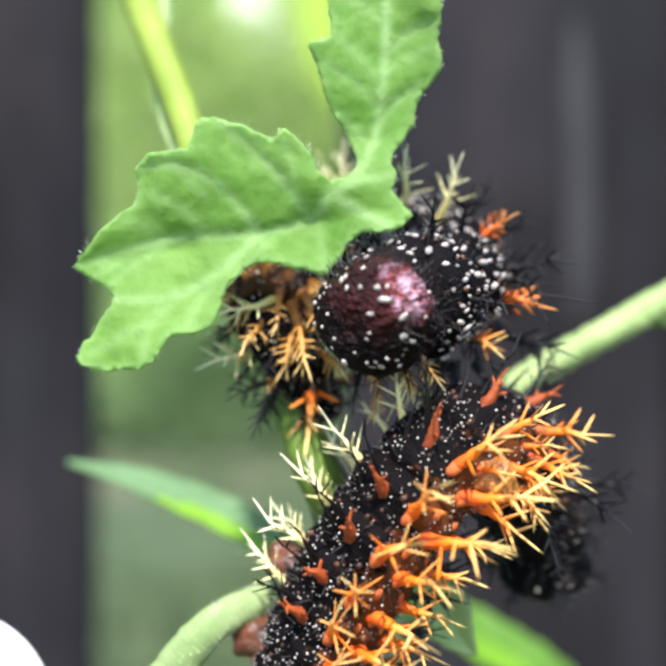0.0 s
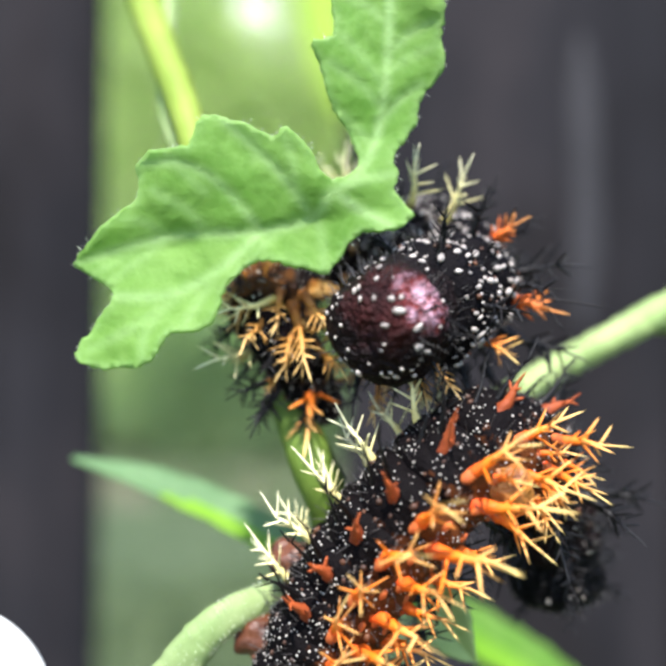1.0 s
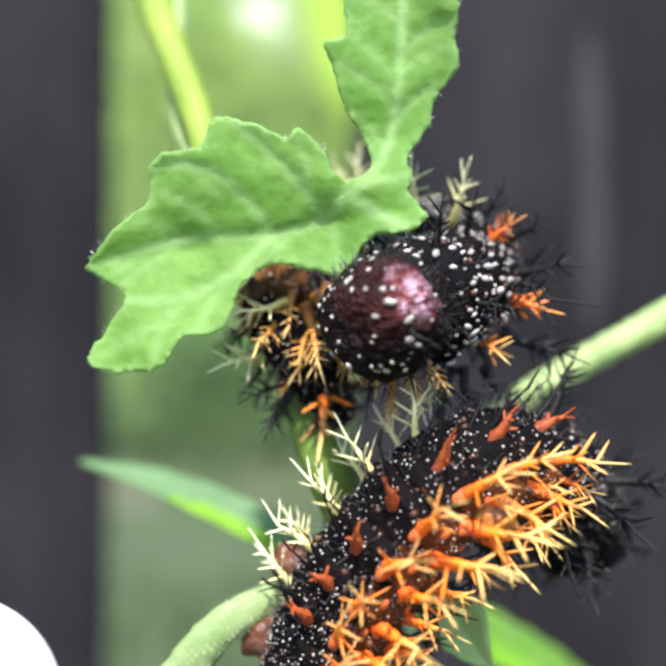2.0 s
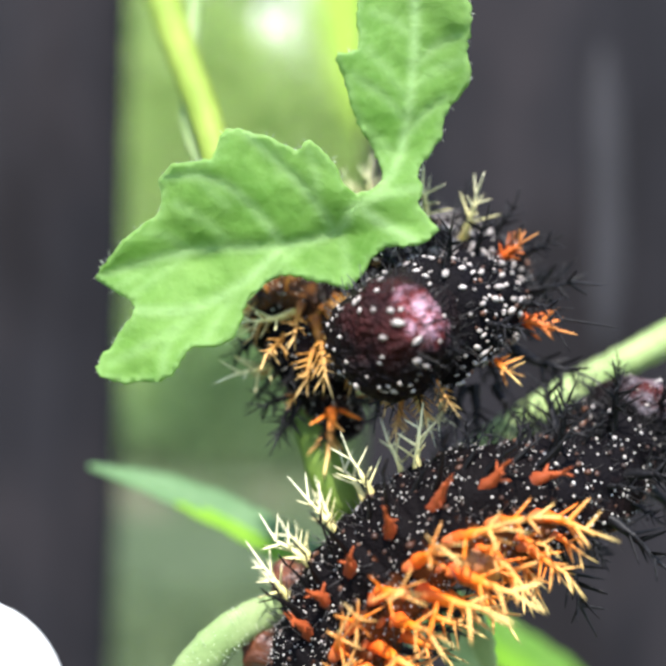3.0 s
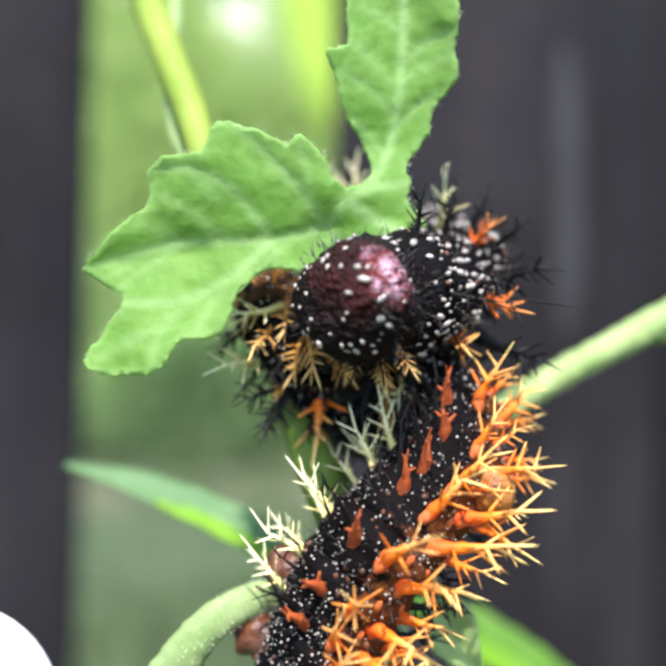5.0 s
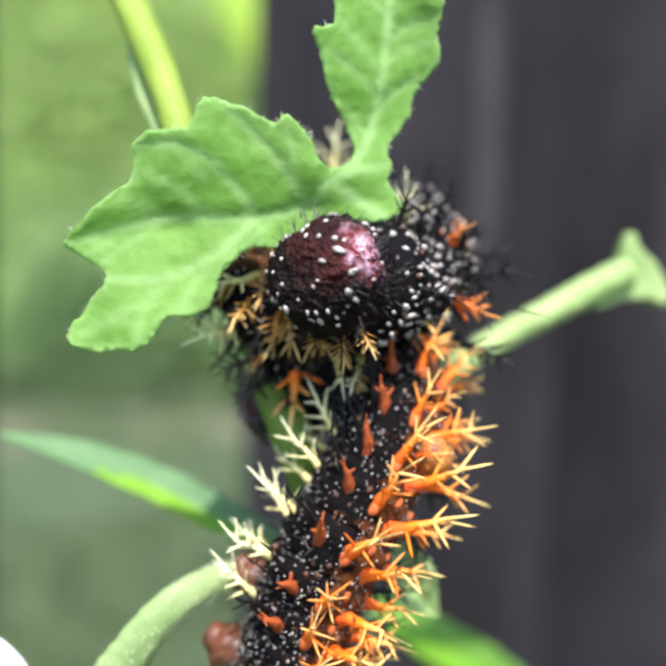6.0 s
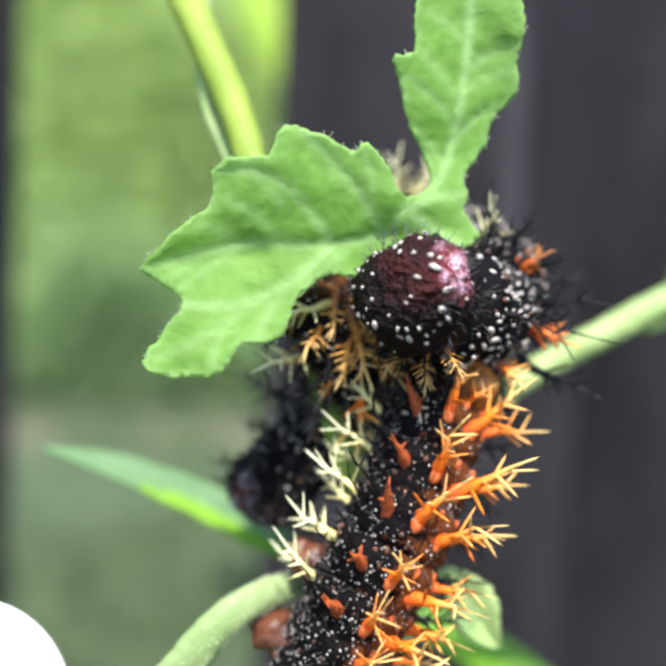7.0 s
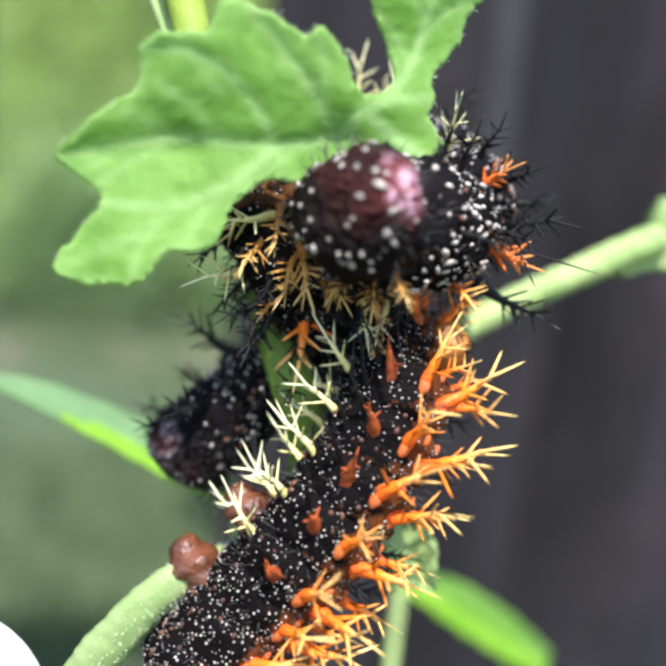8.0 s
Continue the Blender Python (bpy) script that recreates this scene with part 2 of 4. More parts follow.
def spline(points, count):
    """count places along a smooth curve through the points, evenly spaced, with the way it goes at each."""
    p = [Vector(q) for q in points]
    p = [p[0] * 2 - p[1]] + p + [p[-1] * 2 - p[-2]]
    fine = []
    for i in range(1, len(p) - 2):
        a, b, c, d = p[i - 1:i + 3]
        for k in range(24):
            t = k / 24
            fine.append(0.5 * (2 * b + (c - a) * t + (2 * a - 5 * b + 4 * c - d) * t * t + (3 * b - a - 3 * c + d) * t ** 3))
    fine.append(p[-2])
    run = [0.0]
    for a, b in zip(fine, fine[1:]):
        run.append(run[-1] + (b - a).length)
    out = []
    for k in range(count):
        s = run[-1] * k / (count - 1)
        i = min(max(j for j in range(len(run)) if run[j] <= s + 1e-12), len(fine) - 2)
        u = (s - run[i]) / max(run[i + 1] - run[i], 1e-12)
        out.append((fine[i].lerp(fine[i + 1], u), (fine[i + 1] - fine[i]).normalized()))
    return out


def frames_along(line, hint):
    """Poses along a curve: x goes along it, z starts towards hint and is carried on without twist."""
    up, out = Vector(hint), []
    for p, way in line:
        up = (up - way * up.dot(way)).normalized()
        out.append(Matrix.Translation(p) @ Matrix((way, up.cross(way), up)).transposed().to_4x4())
    return out


def tube(points, radii, count=24, sides=12, rough=0.0, flat=1.0, seed=1):
    """A stalk along a curve of places in millimetres, with radii in millimetres from end to end, uneven by rough."""
    rng = random.Random(seed)
    bm = bmesh.new()
    rings = []
    line = spline([at(p) for p in points], count)
    for i, m in enumerate(frames_along(line, (0.1, -1, 0.2))):
        u = i / (count - 1) * (len(radii) - 1)
        k = min(int(u), len(radii) - 2)
        r = (radii[k] + (radii[k + 1] - radii[k]) * (u - k)) * MM
        ring = []
        for j in range(sides):
            a = math.tau * j / sides
            q = r * (1 + rng.uniform(-rough, rough))
            ring.append(bm.verts.new(m @ Vector((0, q * math.cos(a), q * math.sin(a) * flat))))
        rings.append(ring)
    for a, b in zip(rings, rings[1:]):
        for j in range(sides):
            bm.faces.new((a[j], a[(j + 1) % sides], b[(j + 1) % sides], b[j]))
    bm.faces.new(rings[0][::-1])
    bm.faces.new(rings[-1])
    return bm


def needle(bm, foot, tip, radius, sides=5, root=None):
    """One tapered bristle added to a mesh; root: a vertex of the stem that it grows from."""
    way = (tip - foot).normalized()
    m = way.to_track_quat("Z", "Y").to_matrix()
    ring = [bm.verts.new(foot + m @ Vector((radius * math.cos(math.tau * j / sides), radius * math.sin(math.tau * j / sides), 0))) for j in range(sides)]
    if root:
        bm.verts.remove(ring[0])
        ring[0] = root
    ring2 = [bm.verts.new(foot.lerp(tip, 0.75) + (v.co - foot) * 0.55) for v in ring]
    end = bm.verts.new(tip)
    for j in range(sides):
        k = (j + 1) % sides
        bm.faces.new((ring[j], ring[k], ring2[k], ring2[j]))
        bm.faces.new((ring2[j], ring2[k], end))


def hairs(points, radius, number, length, seed):
    """Short pale hairs standing out from a stalk."""
    rng = random.Random(seed)
    bm = bmesh.new()
    poses = frames_along(spline([at(p) for p in points], 60), (0.1, -1, 0.2))
    for _ in range(number):
        m = rng.choice(poses)
        a = rng.uniform(0, math.tau)
        way = Vector((rng.uniform(-0.5, 0.5), math.cos(a), math.sin(a)))
        foot = Vector((0, math.cos(a), math.sin(a))) * radius * MM * 0.95
        needle(bm, m @ foot, m @ (foot + way * length * MM * rng.uniform(0.5, 1)), 0.018 * MM, 3)
    return bm


def loop_through(points, step):
    """A closed smooth outline through 2D control points."""
    n, out = len(points), []
    for i in range(n):
        a, b, c, d = (Vector(points[(i + k) % n]) for k in (-1, 0, 1, 2))
        k_max = max(int((c - b).length / step), 1)
        for k in range(k_max):
            t = k / k_max
            w = 0.38
            m0, m1 = (c - a) * w, (d - b) * w
            out.append((2 * t ** 3 - 3 * t * t + 1) * b + (t ** 3 - 2 * t * t + t) * m0 + (3 * t * t - 2 * t ** 3) * c + (t ** 3 - t * t) * m1)
    return out


def bent(x, z, depth):
    """A place on a bent blade: what curls forward draws in a little."""
    y = depth(x, z)
    k = 1 + (y + 1.0) / 34.3
    return at((x * k, y, z * k))


def sheet(outline, depth, step=0.28, teeth=0.08, seed=3, veins=()):
    """A thin blade inside an outline (x, z in millimetres), bent by depth(x, z); its tissue is paler along the veins and the rim."""
    rng = random.Random(seed)
    edge = loop_through([(p[0], p[2]) for p in outline], step)
    edge = [p + Vector((rng.uniform(-teeth, teeth), rng.uniform(-teeth, teeth))) for p in edge]
    lo = [min(p[k] for p in edge) for k in (0, 1)]
    hi = [max(p[k] for p in edge) for k in (0, 1)]

    def inside(q):
        odd = False
        for a, b in zip(edge, edge[1:] + edge[:1]):
            if (a.y > q.y) != (b.y > q.y) and q.x < (b.x - a.x) * (q.y - a.y) / (b.y - a.y) + a.x:
                odd = not odd
        return odd

    pts = list(edge)
    z, row = lo[1], 0
    while z < hi[1]:
        x = lo[0] + (row % 2) * step * 0.5
        while x < hi[0]:
            q = Vector((x, z))
            if inside(q) and min((q - e).length_squared for e in edge) > (0.5 * step) ** 2:
                pts.append(q)
            x += step
        z, row = z + step * 0.87, row + 1
    n = len(edge)
    v, _, faces, *_ = geometry.delaunay_2d_cdt(pts, [(i, (i + 1) % n) for i in range(n)], [], 1, 1e-5)
    bm = bmesh.new()
    pale = bm.verts.layers.float.new("vein")
    made = [bm.verts.new(bent(p.x, p.y, depth)) for p in v]
    ribs = [(Vector((q.x, q.z)), w) for points, w in veins for q, _ in spline(points, 70)]
    for vert, p in zip(made, v):
        near = max((w * math.exp(-((p - q).length / 0.26) ** 2) for q, w in ribs), default=0.0)
        rim = 0.5 * math.exp(-(min((p - e).length for e in edge[::2]) / 0.3) ** 2) if veins else 0.0
        vert[pale] = max(near, rim)
    for fc in faces:
        try:
            bm.faces.new([made[i] for i in fc])
        except ValueError:
            pass
    bmesh.ops.recalc_face_normals(bm, faces=bm.faces)
    return bm


def edge_hairs(outline, depth, number, length, seed):
    """Fine pale hairs along a blade's edge."""
    rng = random.Random(seed)
    edge = loop_through([(p[0], p[2]) for p in outline], 0.2)
    mid = sum(edge, Vector((0, 0))) / len(edge)
    bm = bmesh.new()
    for _ in range(number):
        i = rng.randrange(len(edge))
        p, q = edge[i], edge[(i + 1) % len(edge)]
        out = Vector((q.y - p.y, p.x - q.x)).normalized()
        if out.dot(p - mid) < 0:
            out = -out
        tip = p + (out + Vector((rng.uniform(-0.6, 0.6), rng.uniform(-0.6, 0.6)))) * length * rng.uniform(0.4, 1.0)
        needle(bm, bent(p.x, p.y, depth), bent(tip.x, tip.y, lambda x, z: depth(p.x, p.y)), 0.014 * MM, 3)
    return bm


def thicken(ob, mm):
    mod = ob.modifiers.new("thickness", "SOLIDIFY")
    mod.thickness, mod.offset = mm * MM, 0
    return ob


def crease(x, z, line, strength, width):
    """Bends a blade on the upper side of a vein that runs along a line of places."""
    p = Vector((x, z))
    best = None
    for k, (a, b) in enumerate(zip(line, line[1:])):
        d = b - a
        u = (p - a).dot(d) / d.length_squared
        away = p - a - d * min(max(u, 0.0), 1.0)
        if best is None or away.length < best[0]:
            across = away.dot((Vector((-d.y, d.x)) if d.x > 0 else Vector((d.y, -d.x))).normalized())
            best = (away.length, across, k == 0 and u < 0 or k == len(line) - 2 and u > 1)
    if best[1] <= 0:
        return 0.0
    s = best[1] if best[2] else best[0]
    past = math.sqrt(max(best[0] ** 2 - s * s, 0.0))
    return strength * s * math.exp(-s / width - past / 0.7)


def flat_line(points):
    return [Vector((p.x, p.z)) for p, _ in spline(points, 10)]


# ---- the plant ----
plant = tagged(new("weed_plant"), "bright green lobed weed with hairy stems growing by the fence", "plant")
plant.location = (0.002, 0.006, 0)
HOME = plant.matrix_basis.inverted()


def grow(name, bm, material, label="", parent=None):
    """A part of the plant, built in place."""
    bm.transform(HOME)
    return part(name, bm, material, parent or plant, label)


MIDRIB = [(-0.18, -1.00, 6.71), (-1.10, -1.00, 5.49), (-3.75, -1.00, 4.77), (-7.83, -1.00, 4.53), (-12.22, -1.00, 3.22)]
VEIN_TWO = [(-3.51, -1.00, 4.88), (-5.39, -1.00, 7.00), (-7.26, -1.00, 8.00), (-9.16, -1.00, 8.08)]
VEIN_THREE = [(-1.14, -1.00, 5.69), (-2.12, -1.00, 7.02), (-3.30, -1.00, 8.28), (-5.28, -1.00, 10.12)]
VEIN_LOW = [(-3.51, -1.00, 4.73), (-5.39, -1.00, 2.94), (-7.83, -1.00, 1.71), (-10.69, -1.00, 1.59)]


def quilt(x, z):
    """The fine puckering of a leaf between its veinlets."""
    return 0.11 * noise.noise(Vector((x * 0.75, z * 0.75, 0.3))) + 0.04 * noise.noise(Vector((x * 1.9, z * 1.9, 5.1)))


FOLDS = ((flat_line(MIDRIB), -0.42, 1.5), (flat_line(VEIN_TWO), -0.5, 1.1), (flat_line(VEIN_THREE), -0.55, 1.1))


def west_depth(x, z):
    s = (z - MIDRIB[4][2]) - (x - MIDRIB[4][0]) * (MIDRIB[2][2] - MIDRIB[4][2]) / (MIDRIB[2][0] - MIDRIB[4][0])
    y = -1.0 + (0.16 * s if s < 0 else -0.19 * s) + quilt(x, z) + 0.15 * math.sin(0.9 * x + 0.6 * z)
    for line, strength, width in FOLDS:
        y += crease(x, z, line, strength, width)
    return y


WEST_VEINS = ((MIDRIB, 1.0), (VEIN_TWO, 0.85), (VEIN_THREE, 0.85), (VEIN_LOW, 0.8), ([(0.12, -1.00, 6.92), (1.35, -1.00, 7.32), (2.88, -1.00, 7.59)], 0.8), ([(0.02, -1.00, 6.71), (1.35, -1.00, 5.79), (2.67, -1.00, 5.08)], 0.9))
WEST_VEINLETS = ([(-5.79, -1.00, 4.57), (-7.02, -1.00, 5.79), (-8.65, -1.00, 6.71)], [(-7.83, -1.00, 4.51), (-9.06, -1.00, 5.18), (-10.08, -1.00, 5.39)], [(-2.73, -1.00, 4.88), (-4.37, -1.00, 2.94), (-5.39, -1.00, 1.92)], [(-7.43, -1.00, 1.71), (-8.85, -1.00, 0.08), (-9.06, -1.00, -1.35)],
                 [(-6.20, -1.00, 6.71), (-7.43, -1.00, 7.83), (-8.04, -1.00, 8.55)], [(-1.92, -1.00, 6.41), (-1.92, -1.00, 7.83), (-2.43, -1.00, 9.57)], [(-3.75, -1.00, 8.24), (-3.75, -1.00, 9.06), (-3.96, -1.00, 9.87)], [(-0.90, -1.00, 5.69), (-0.49, -1.00, 4.37), (-0.49, -1.00, 3.14)])
LOW_VEINLETS = ([(-7.83, -1.00, 4.53), (-9.87, -1.00, 2.94), (-10.89, -1.00, 2.12)], [(-9.26, -1.00, 4.06), (-10.28, -1.00, 3.35), (-11.61, -1.00, 2.63)], [(-7.02, -1.00, 1.92), (-9.26, -1.00, 0.29), (-11.61, -1.00, -0.94)], [(-4.98, -1.00, 3.35), (-6.20, -1.00, 1.71), (-7.22, -1.00, 0.08)])
def vein(name, points, depth, radii, parent):
    """A raised vein that lies on the blade's near face."""
    return grow(name, tube([(bent(p.x, p.z, depth) - MID) / MM - Vector((0, 0.03, 0)) for p, _ in spline(points, 30)], radii, 40, 8), VEIN, "", parent)


def north_depth(x, z):
    y = quilt(x, z) - 0.6 - 0.14 * (z - 9) + 0.25 * math.sin(0.7 * x + 0.4 * z) - 0.08 * abs(x - 2.2)
    for line in NORTH_FOLDS:
        y += crease(x, z, line, -0.5, 0.8)
    return y


NORTH_VEINS = (([(0.10, -1.00, 6.85), (1.25, -1.00, 7.75), (1.96, -1.00, 9.26), (2.37, -1.00, 11.91), (2.57, -1.00, 15.18), (2.47, -1.00, 18.44)], 0.9), ([(2.04, -1.00, 9.87), (2.98, -1.00, 11.10), (4.10, -1.00, 11.91)], 0.6), ([(2.16, -1.00, 10.89), (0.94, -1.00, 12.12), (-0.29, -1.00, 12.93)], 0.6), ([(2.47, -1.00, 13.34), (3.59, -1.00, 14.36), (4.71, -1.00, 14.97)], 0.6))
NORTH_VEINLETS = ([(2.26, -1.00, 11.91), (1.14, -1.00, 13.34), (0.33, -1.00, 14.16)], [(2.37, -1.00, 12.32), (3.39, -1.00, 13.14), (4.81, -1.00, 13.75)], [(1.86, -1.00, 8.85), (0.94, -1.00, 9.87), (0.33, -1.00, 10.49)], [(2.53, -1.00, 14.77), (1.55, -1.00, 15.59), (0.53, -1.00, 15.99)])
NORTH_FOLDS = [flat_line(v) for v, w in NORTH_VEINS[1:]]
# the outline of the whole blade, from the notch over the upright lobe, down its far side and round the broad lobe
BLADE_EDGE = [(x, -1.0, z) for x, z in (
    (-0.65, 7.73), (-0.10, 7.35), (0.45, 7.45), (1.10, 8.05), (0.94, 8.85), (-0.18, 10.89), (-0.80, 12.73), (-1.16, 13.91), (-0.18, 14.26), (-0.18, 15.99), (0.33, 17.83), (2.37, 20.07),
    (4.41, 18.65), (5.22, 15.99), (5.02, 13.95), (5.26, 12.93), (4.04, 11.00), (3.90, 9.98), (3.10, 8.95), (2.80, 8.10), (3.12, 7.67), (2.86, 6.95), (3.30, 6.25), (3.80, 5.65), (2.88, 4.92),
    (1.14, 4.67), (-0.24, 2.90), (-1.71, 3.10), (-3.55, 3.39), (-5.08, 2.28), (-5.79, 0.29), (-7.83, -0.22), (-8.85, -1.59), (-11.10, -1.84), (-12.26, -1.10), (-10.53, 1.71), (-12.36, 3.18),
    (-11.00, 5.08), (-9.43, 6.41), (-9.51, 7.87), (-8.81, 8.61), (-6.98, 8.96), (-6.41, 10.28), (-4.57, 10.08), (-2.94, 9.36), (-2.37, 9.91), (-1.26, 8.96))]


def eased(v, low, high):
    u = min(max((v - low) / (high - low), 0.0), 1.0)
    return u * u * (3 - 2 * u)


def blade_depth(x, z):
    """The broad lobe and the upright lobe are one leaf: their bends run into one another at the stalk."""
    w = 1.0 if z > 10.4 else eased(z, 6.8, 9.6) * eased(x, -0.7, 0.5)
    return (1 - w) * west_depth(x, z) + w * north_depth(x, z)


MAIN_VEINS, SMALL_VEINS = WEST_VEINS + NORTH_VEINS, WEST_VEINLETS + LOW_VEINLETS + NORTH_VEINLETS
blade = thicken(grow("leaf_blade", sheet(BLADE_EDGE, blade_depth, 0.23, veins=MAIN_VEINS + tuple((v, 0.42) for v in SMALL_VEINS)), LEAF, "bright green lobed leaf blade with pale veins"), 0.16)
tagged(grow("edge_hairs", edge_hairs(BLADE_EDGE, blade_depth, 230, 0.22, 8), HAIR, "", blade), kind="stuff")
for line, w in MAIN_VEINS:
    vein("vein", line, blade_depth, (0.07 * w ** 2, 0.055 * w, 0.03), blade)
for line in SMALL_VEINS:
    vein("veinlet", line, blade_depth, (0.042, 0.025), blade)

TOP_STEM = [(-6.77, 3.40, 7.00), (-7.79, 4.50, 10.27), (-8.78, 5.80, 13.05), (-10.79, 8.50, 17.56), (-12.78, 11.50, 22.10), (-15.08, 15.00, 28.24)]
grow("upper_stem", tube(TOP_STEM, (0.85, 1.05, 1.25), 24, 14, 0.045), STEM, "yellow-green ribbed upper stem")
grow("stem_hairs", hairs(TOP_STEM, 0.82, 130, 0.35, 4), HAIR)["kind"] = "stuff"
SIDE = [(-7.35, 3.90, 6.55), (-9.05, 6.10, 10.60), (-9.90, 7.10, 12.40), (-10.55, 8.50, 15.65), (-10.70, 9.90, 19.35), (-10.80, 11.80, 26.00)]
grow("side_stalk", tube(SIDE, (0.45, 0.47, 0.5), 20, 10, 0.03), PALE, "thin pale green stalk")
grow("stalk_hairs", hairs(SIDE, 0.45, 120, 0.4, 5), HAIR)["kind"] = "stuff"

MID_STEM = [(-3.45, 5.00, -0.38), (-2.20, 4.00, -4.11), (-1.10, 2.60, -6.67), (0.02, 3.00, -9.48), (0.38, 5.00, -14.77), (-0.63, 9.00, -24.14)]
grow("middle_stem", tube(MID_STEM, (1.0, 1.25, 1.2, 1.0), 28, 14, 0.015), DARK_STEM, "dark green smooth stem")
TWIG_NEAR = 0.82


def nearer(p, share):
    """A place drawn in towards the path's start."""
    eye = Vector((0, -35.3, 0))
    return eye + (Vector(p) - eye) * share


TWIG = [nearer(p, TWIG_NEAR) for p in ((7.03, 17.00, -8.59), (11.60, 18.00, -5.33), (16.34, 19.00, -2.45), (21.06, 19.50, 0.07), (24.87, 20.00, 2.04), (26.51, 20.00, 2.86), (28.16, 20.00, 3.68))]
twig = grow("cut_twig", tube(TWIG, (0.84, 0.88, 0.86, 0.85, 0.9, 1.0, 1.05), 130, 18, 0.13), PALE, "pale green twig with a flared end")
TORN = [nearer(p, TWIG_NEAR) for p in ((24.90, 20.00, 2.25), (26.88, 20.00, 3.66), (27.42, 20.00, 5.47), (28.06, 20.00, 6.81), (28.82, 20.00, 5.72), (30.09, 20.00, 4.53), (31.79, 20.00, 1.90), (31.48, 20.00, 1.08), (29.02, 20.00, 1.42), (27.11, 20.00, 1.05), (25.43, 20.00, 0.49))]
TORN_DRAW = 34.3 / (34.3 + 1.0 + TORN[0].y)
thicken(grow("torn_end", sheet([p * TORN_DRAW for p in TORN], lambda x, z: TORN[0].y - 0.4 + 0.07 * (x - 7.0) + 0.2 * math.sin(1.1 * z), 0.2), PALE, "flared torn end of the twig", twig), 1.2)
tagged(grow("twig_hairs", hairs(TWIG, 0.87, 900, 0.34, 6), HAIR, "", twig), kind="stuff")
HOOK = [(-10.6, 1.6, -23.4), (-9.8, 0.9, -20.7), (-8.95, 0.50, -18.43), (-7.95, 0.30, -16.90), (-6.95, 0.20, -15.45), (-5.70, 0.60, -14.45), (-4.04, 1.60, -13.95), (-1.48, 3.50, -14.22)]
hook = grow("hooked_stalk", tube(HOOK, (1.35, 1.3, 1.15, 0.95, 0.8, 0.72), 60, 18, 0.07, 0.6), DOWNY, "pale green hooked leaf stalk")
tagged(grow("hook_hairs", hairs(HOOK, 0.85, 900, 0.22, 7), HAIR, "", hook), kind="stuff")
grow("main_stem", tube([(-0.63, 9.00, -23.87), (-1.19, 10.00, -30.07), (2.0, 12.0, -60.0), (3.0, 9.0, -250.0), (2.0, 6.0, -501.0)], (0.8, 1.2, 1.8, 2.2), 30, 10, 0.02), DARK_STEM, "long green main stem")
LOW_STALK = [(-10.6, 1.6, -23.2), (-9.6, 3.2, -25.2), (-6.98, 6.00, -27.41), (-1.32, 10.00, -30.07)]
grow("low_stalk", tube(LOW_STALK, (0.95, 0.9, 0.8), 16, 10, 0.02), PALE)
grow("joining_stalk", tube([(5.79, 7.60, -6.96), (4.6, 9.50, -10.2), (1.78, 10.00, -13.36), (0.38, 5.00, -14.77)], (0.95, 0.95, 0.8), 16, 10, 0.02), PALE)


def strap_leaf(name, points, widths, material, label, dish=0.25, seed=1, face=(0.0, -0.6, 0.8), parent=None, second=None, onset=0):
    """A long pointed leaf folded along its midrib; second: a sunlit tone painted on its near half from a row on."""
    bm = bmesh.new()
    rows = []
    n = 26
    for i, m in enumerate(frames_along(spline([at(p) for p in points], n), face)):
        u = i / (n - 1) * (len(widths) - 1)
        k = min(int(u), len(widths) - 2)
        w = (widths[k] + (widths[k + 1] - widths[k]) * (u - k)) * MM
        row = []
        for j in range(-4, 5):
            v = j / 4
            wav = 1 + (0.05 * math.sin(i * 1.7 + seed) if abs(j) == 4 else 0)
            row.append(bm.verts.new(m @ Vector((0, w * v * wav, dish * w * abs(v)))))
        rows.append(row)
    for a, b in zip(rows, rows[1:]):
        for j in range(8):
            fc = bm.faces.new((a[j], a[j + 1], b[j + 1], b[j]))
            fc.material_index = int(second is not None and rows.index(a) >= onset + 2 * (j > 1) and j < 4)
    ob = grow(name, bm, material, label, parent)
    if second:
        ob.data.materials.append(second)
    return thicken(ob, 0.2)


NARROW_NEAR = 0.5
narrow = strap_leaf("narrow_leaf", [nearer(p, NARROW_NEAR) for p in ((-37.60, 66.00, -18.32), (-26.81, 64.00, -20.90), (-16.44, 62.00, -24.50), (-8.16, 60.00, -28.10), (0.89, 58.00, -31.80))], (0.15, 1.0, 1.35, 1.4, 0.8), TEAL, "narrow leaf tinted skylit blue-green, its lower edge painted sunlit green", dish=0.45, second=SUNLIT_HALF, onset=9)
grow("petiole", tube([nearer((-0.78, 58.50, -31.02), NARROW_NEAR), (2.0, 12.0, -30.0), (2.0, 12.0, -66.0)], (0.4, 0.5, 0.7), 16, 10), PALE, "", narrow)
lower = strap_leaf("lower_leaf", [(5.32, 26.00, -22.2), (10.39, 28.00, -25.5), (17.19, 31.00, -30.3), (25.39, 34.00, -36.2)], (1.2, 2.2, 2.3, 1.4), LEAF, "bright green lower leaf, near half painted sunlit, with a paler upper edge", seed=4, face=(-0.25, -0.7, 0.65), second=SUNLIT_HALF)
grow("petiole", tube([(5.51, 26.00, -22.3), (5.0, 24.0, -30.0), (2.0, 12.0, -62.0)], (0.5, 0.6, 0.7), 16, 10), PALE, "", lower)


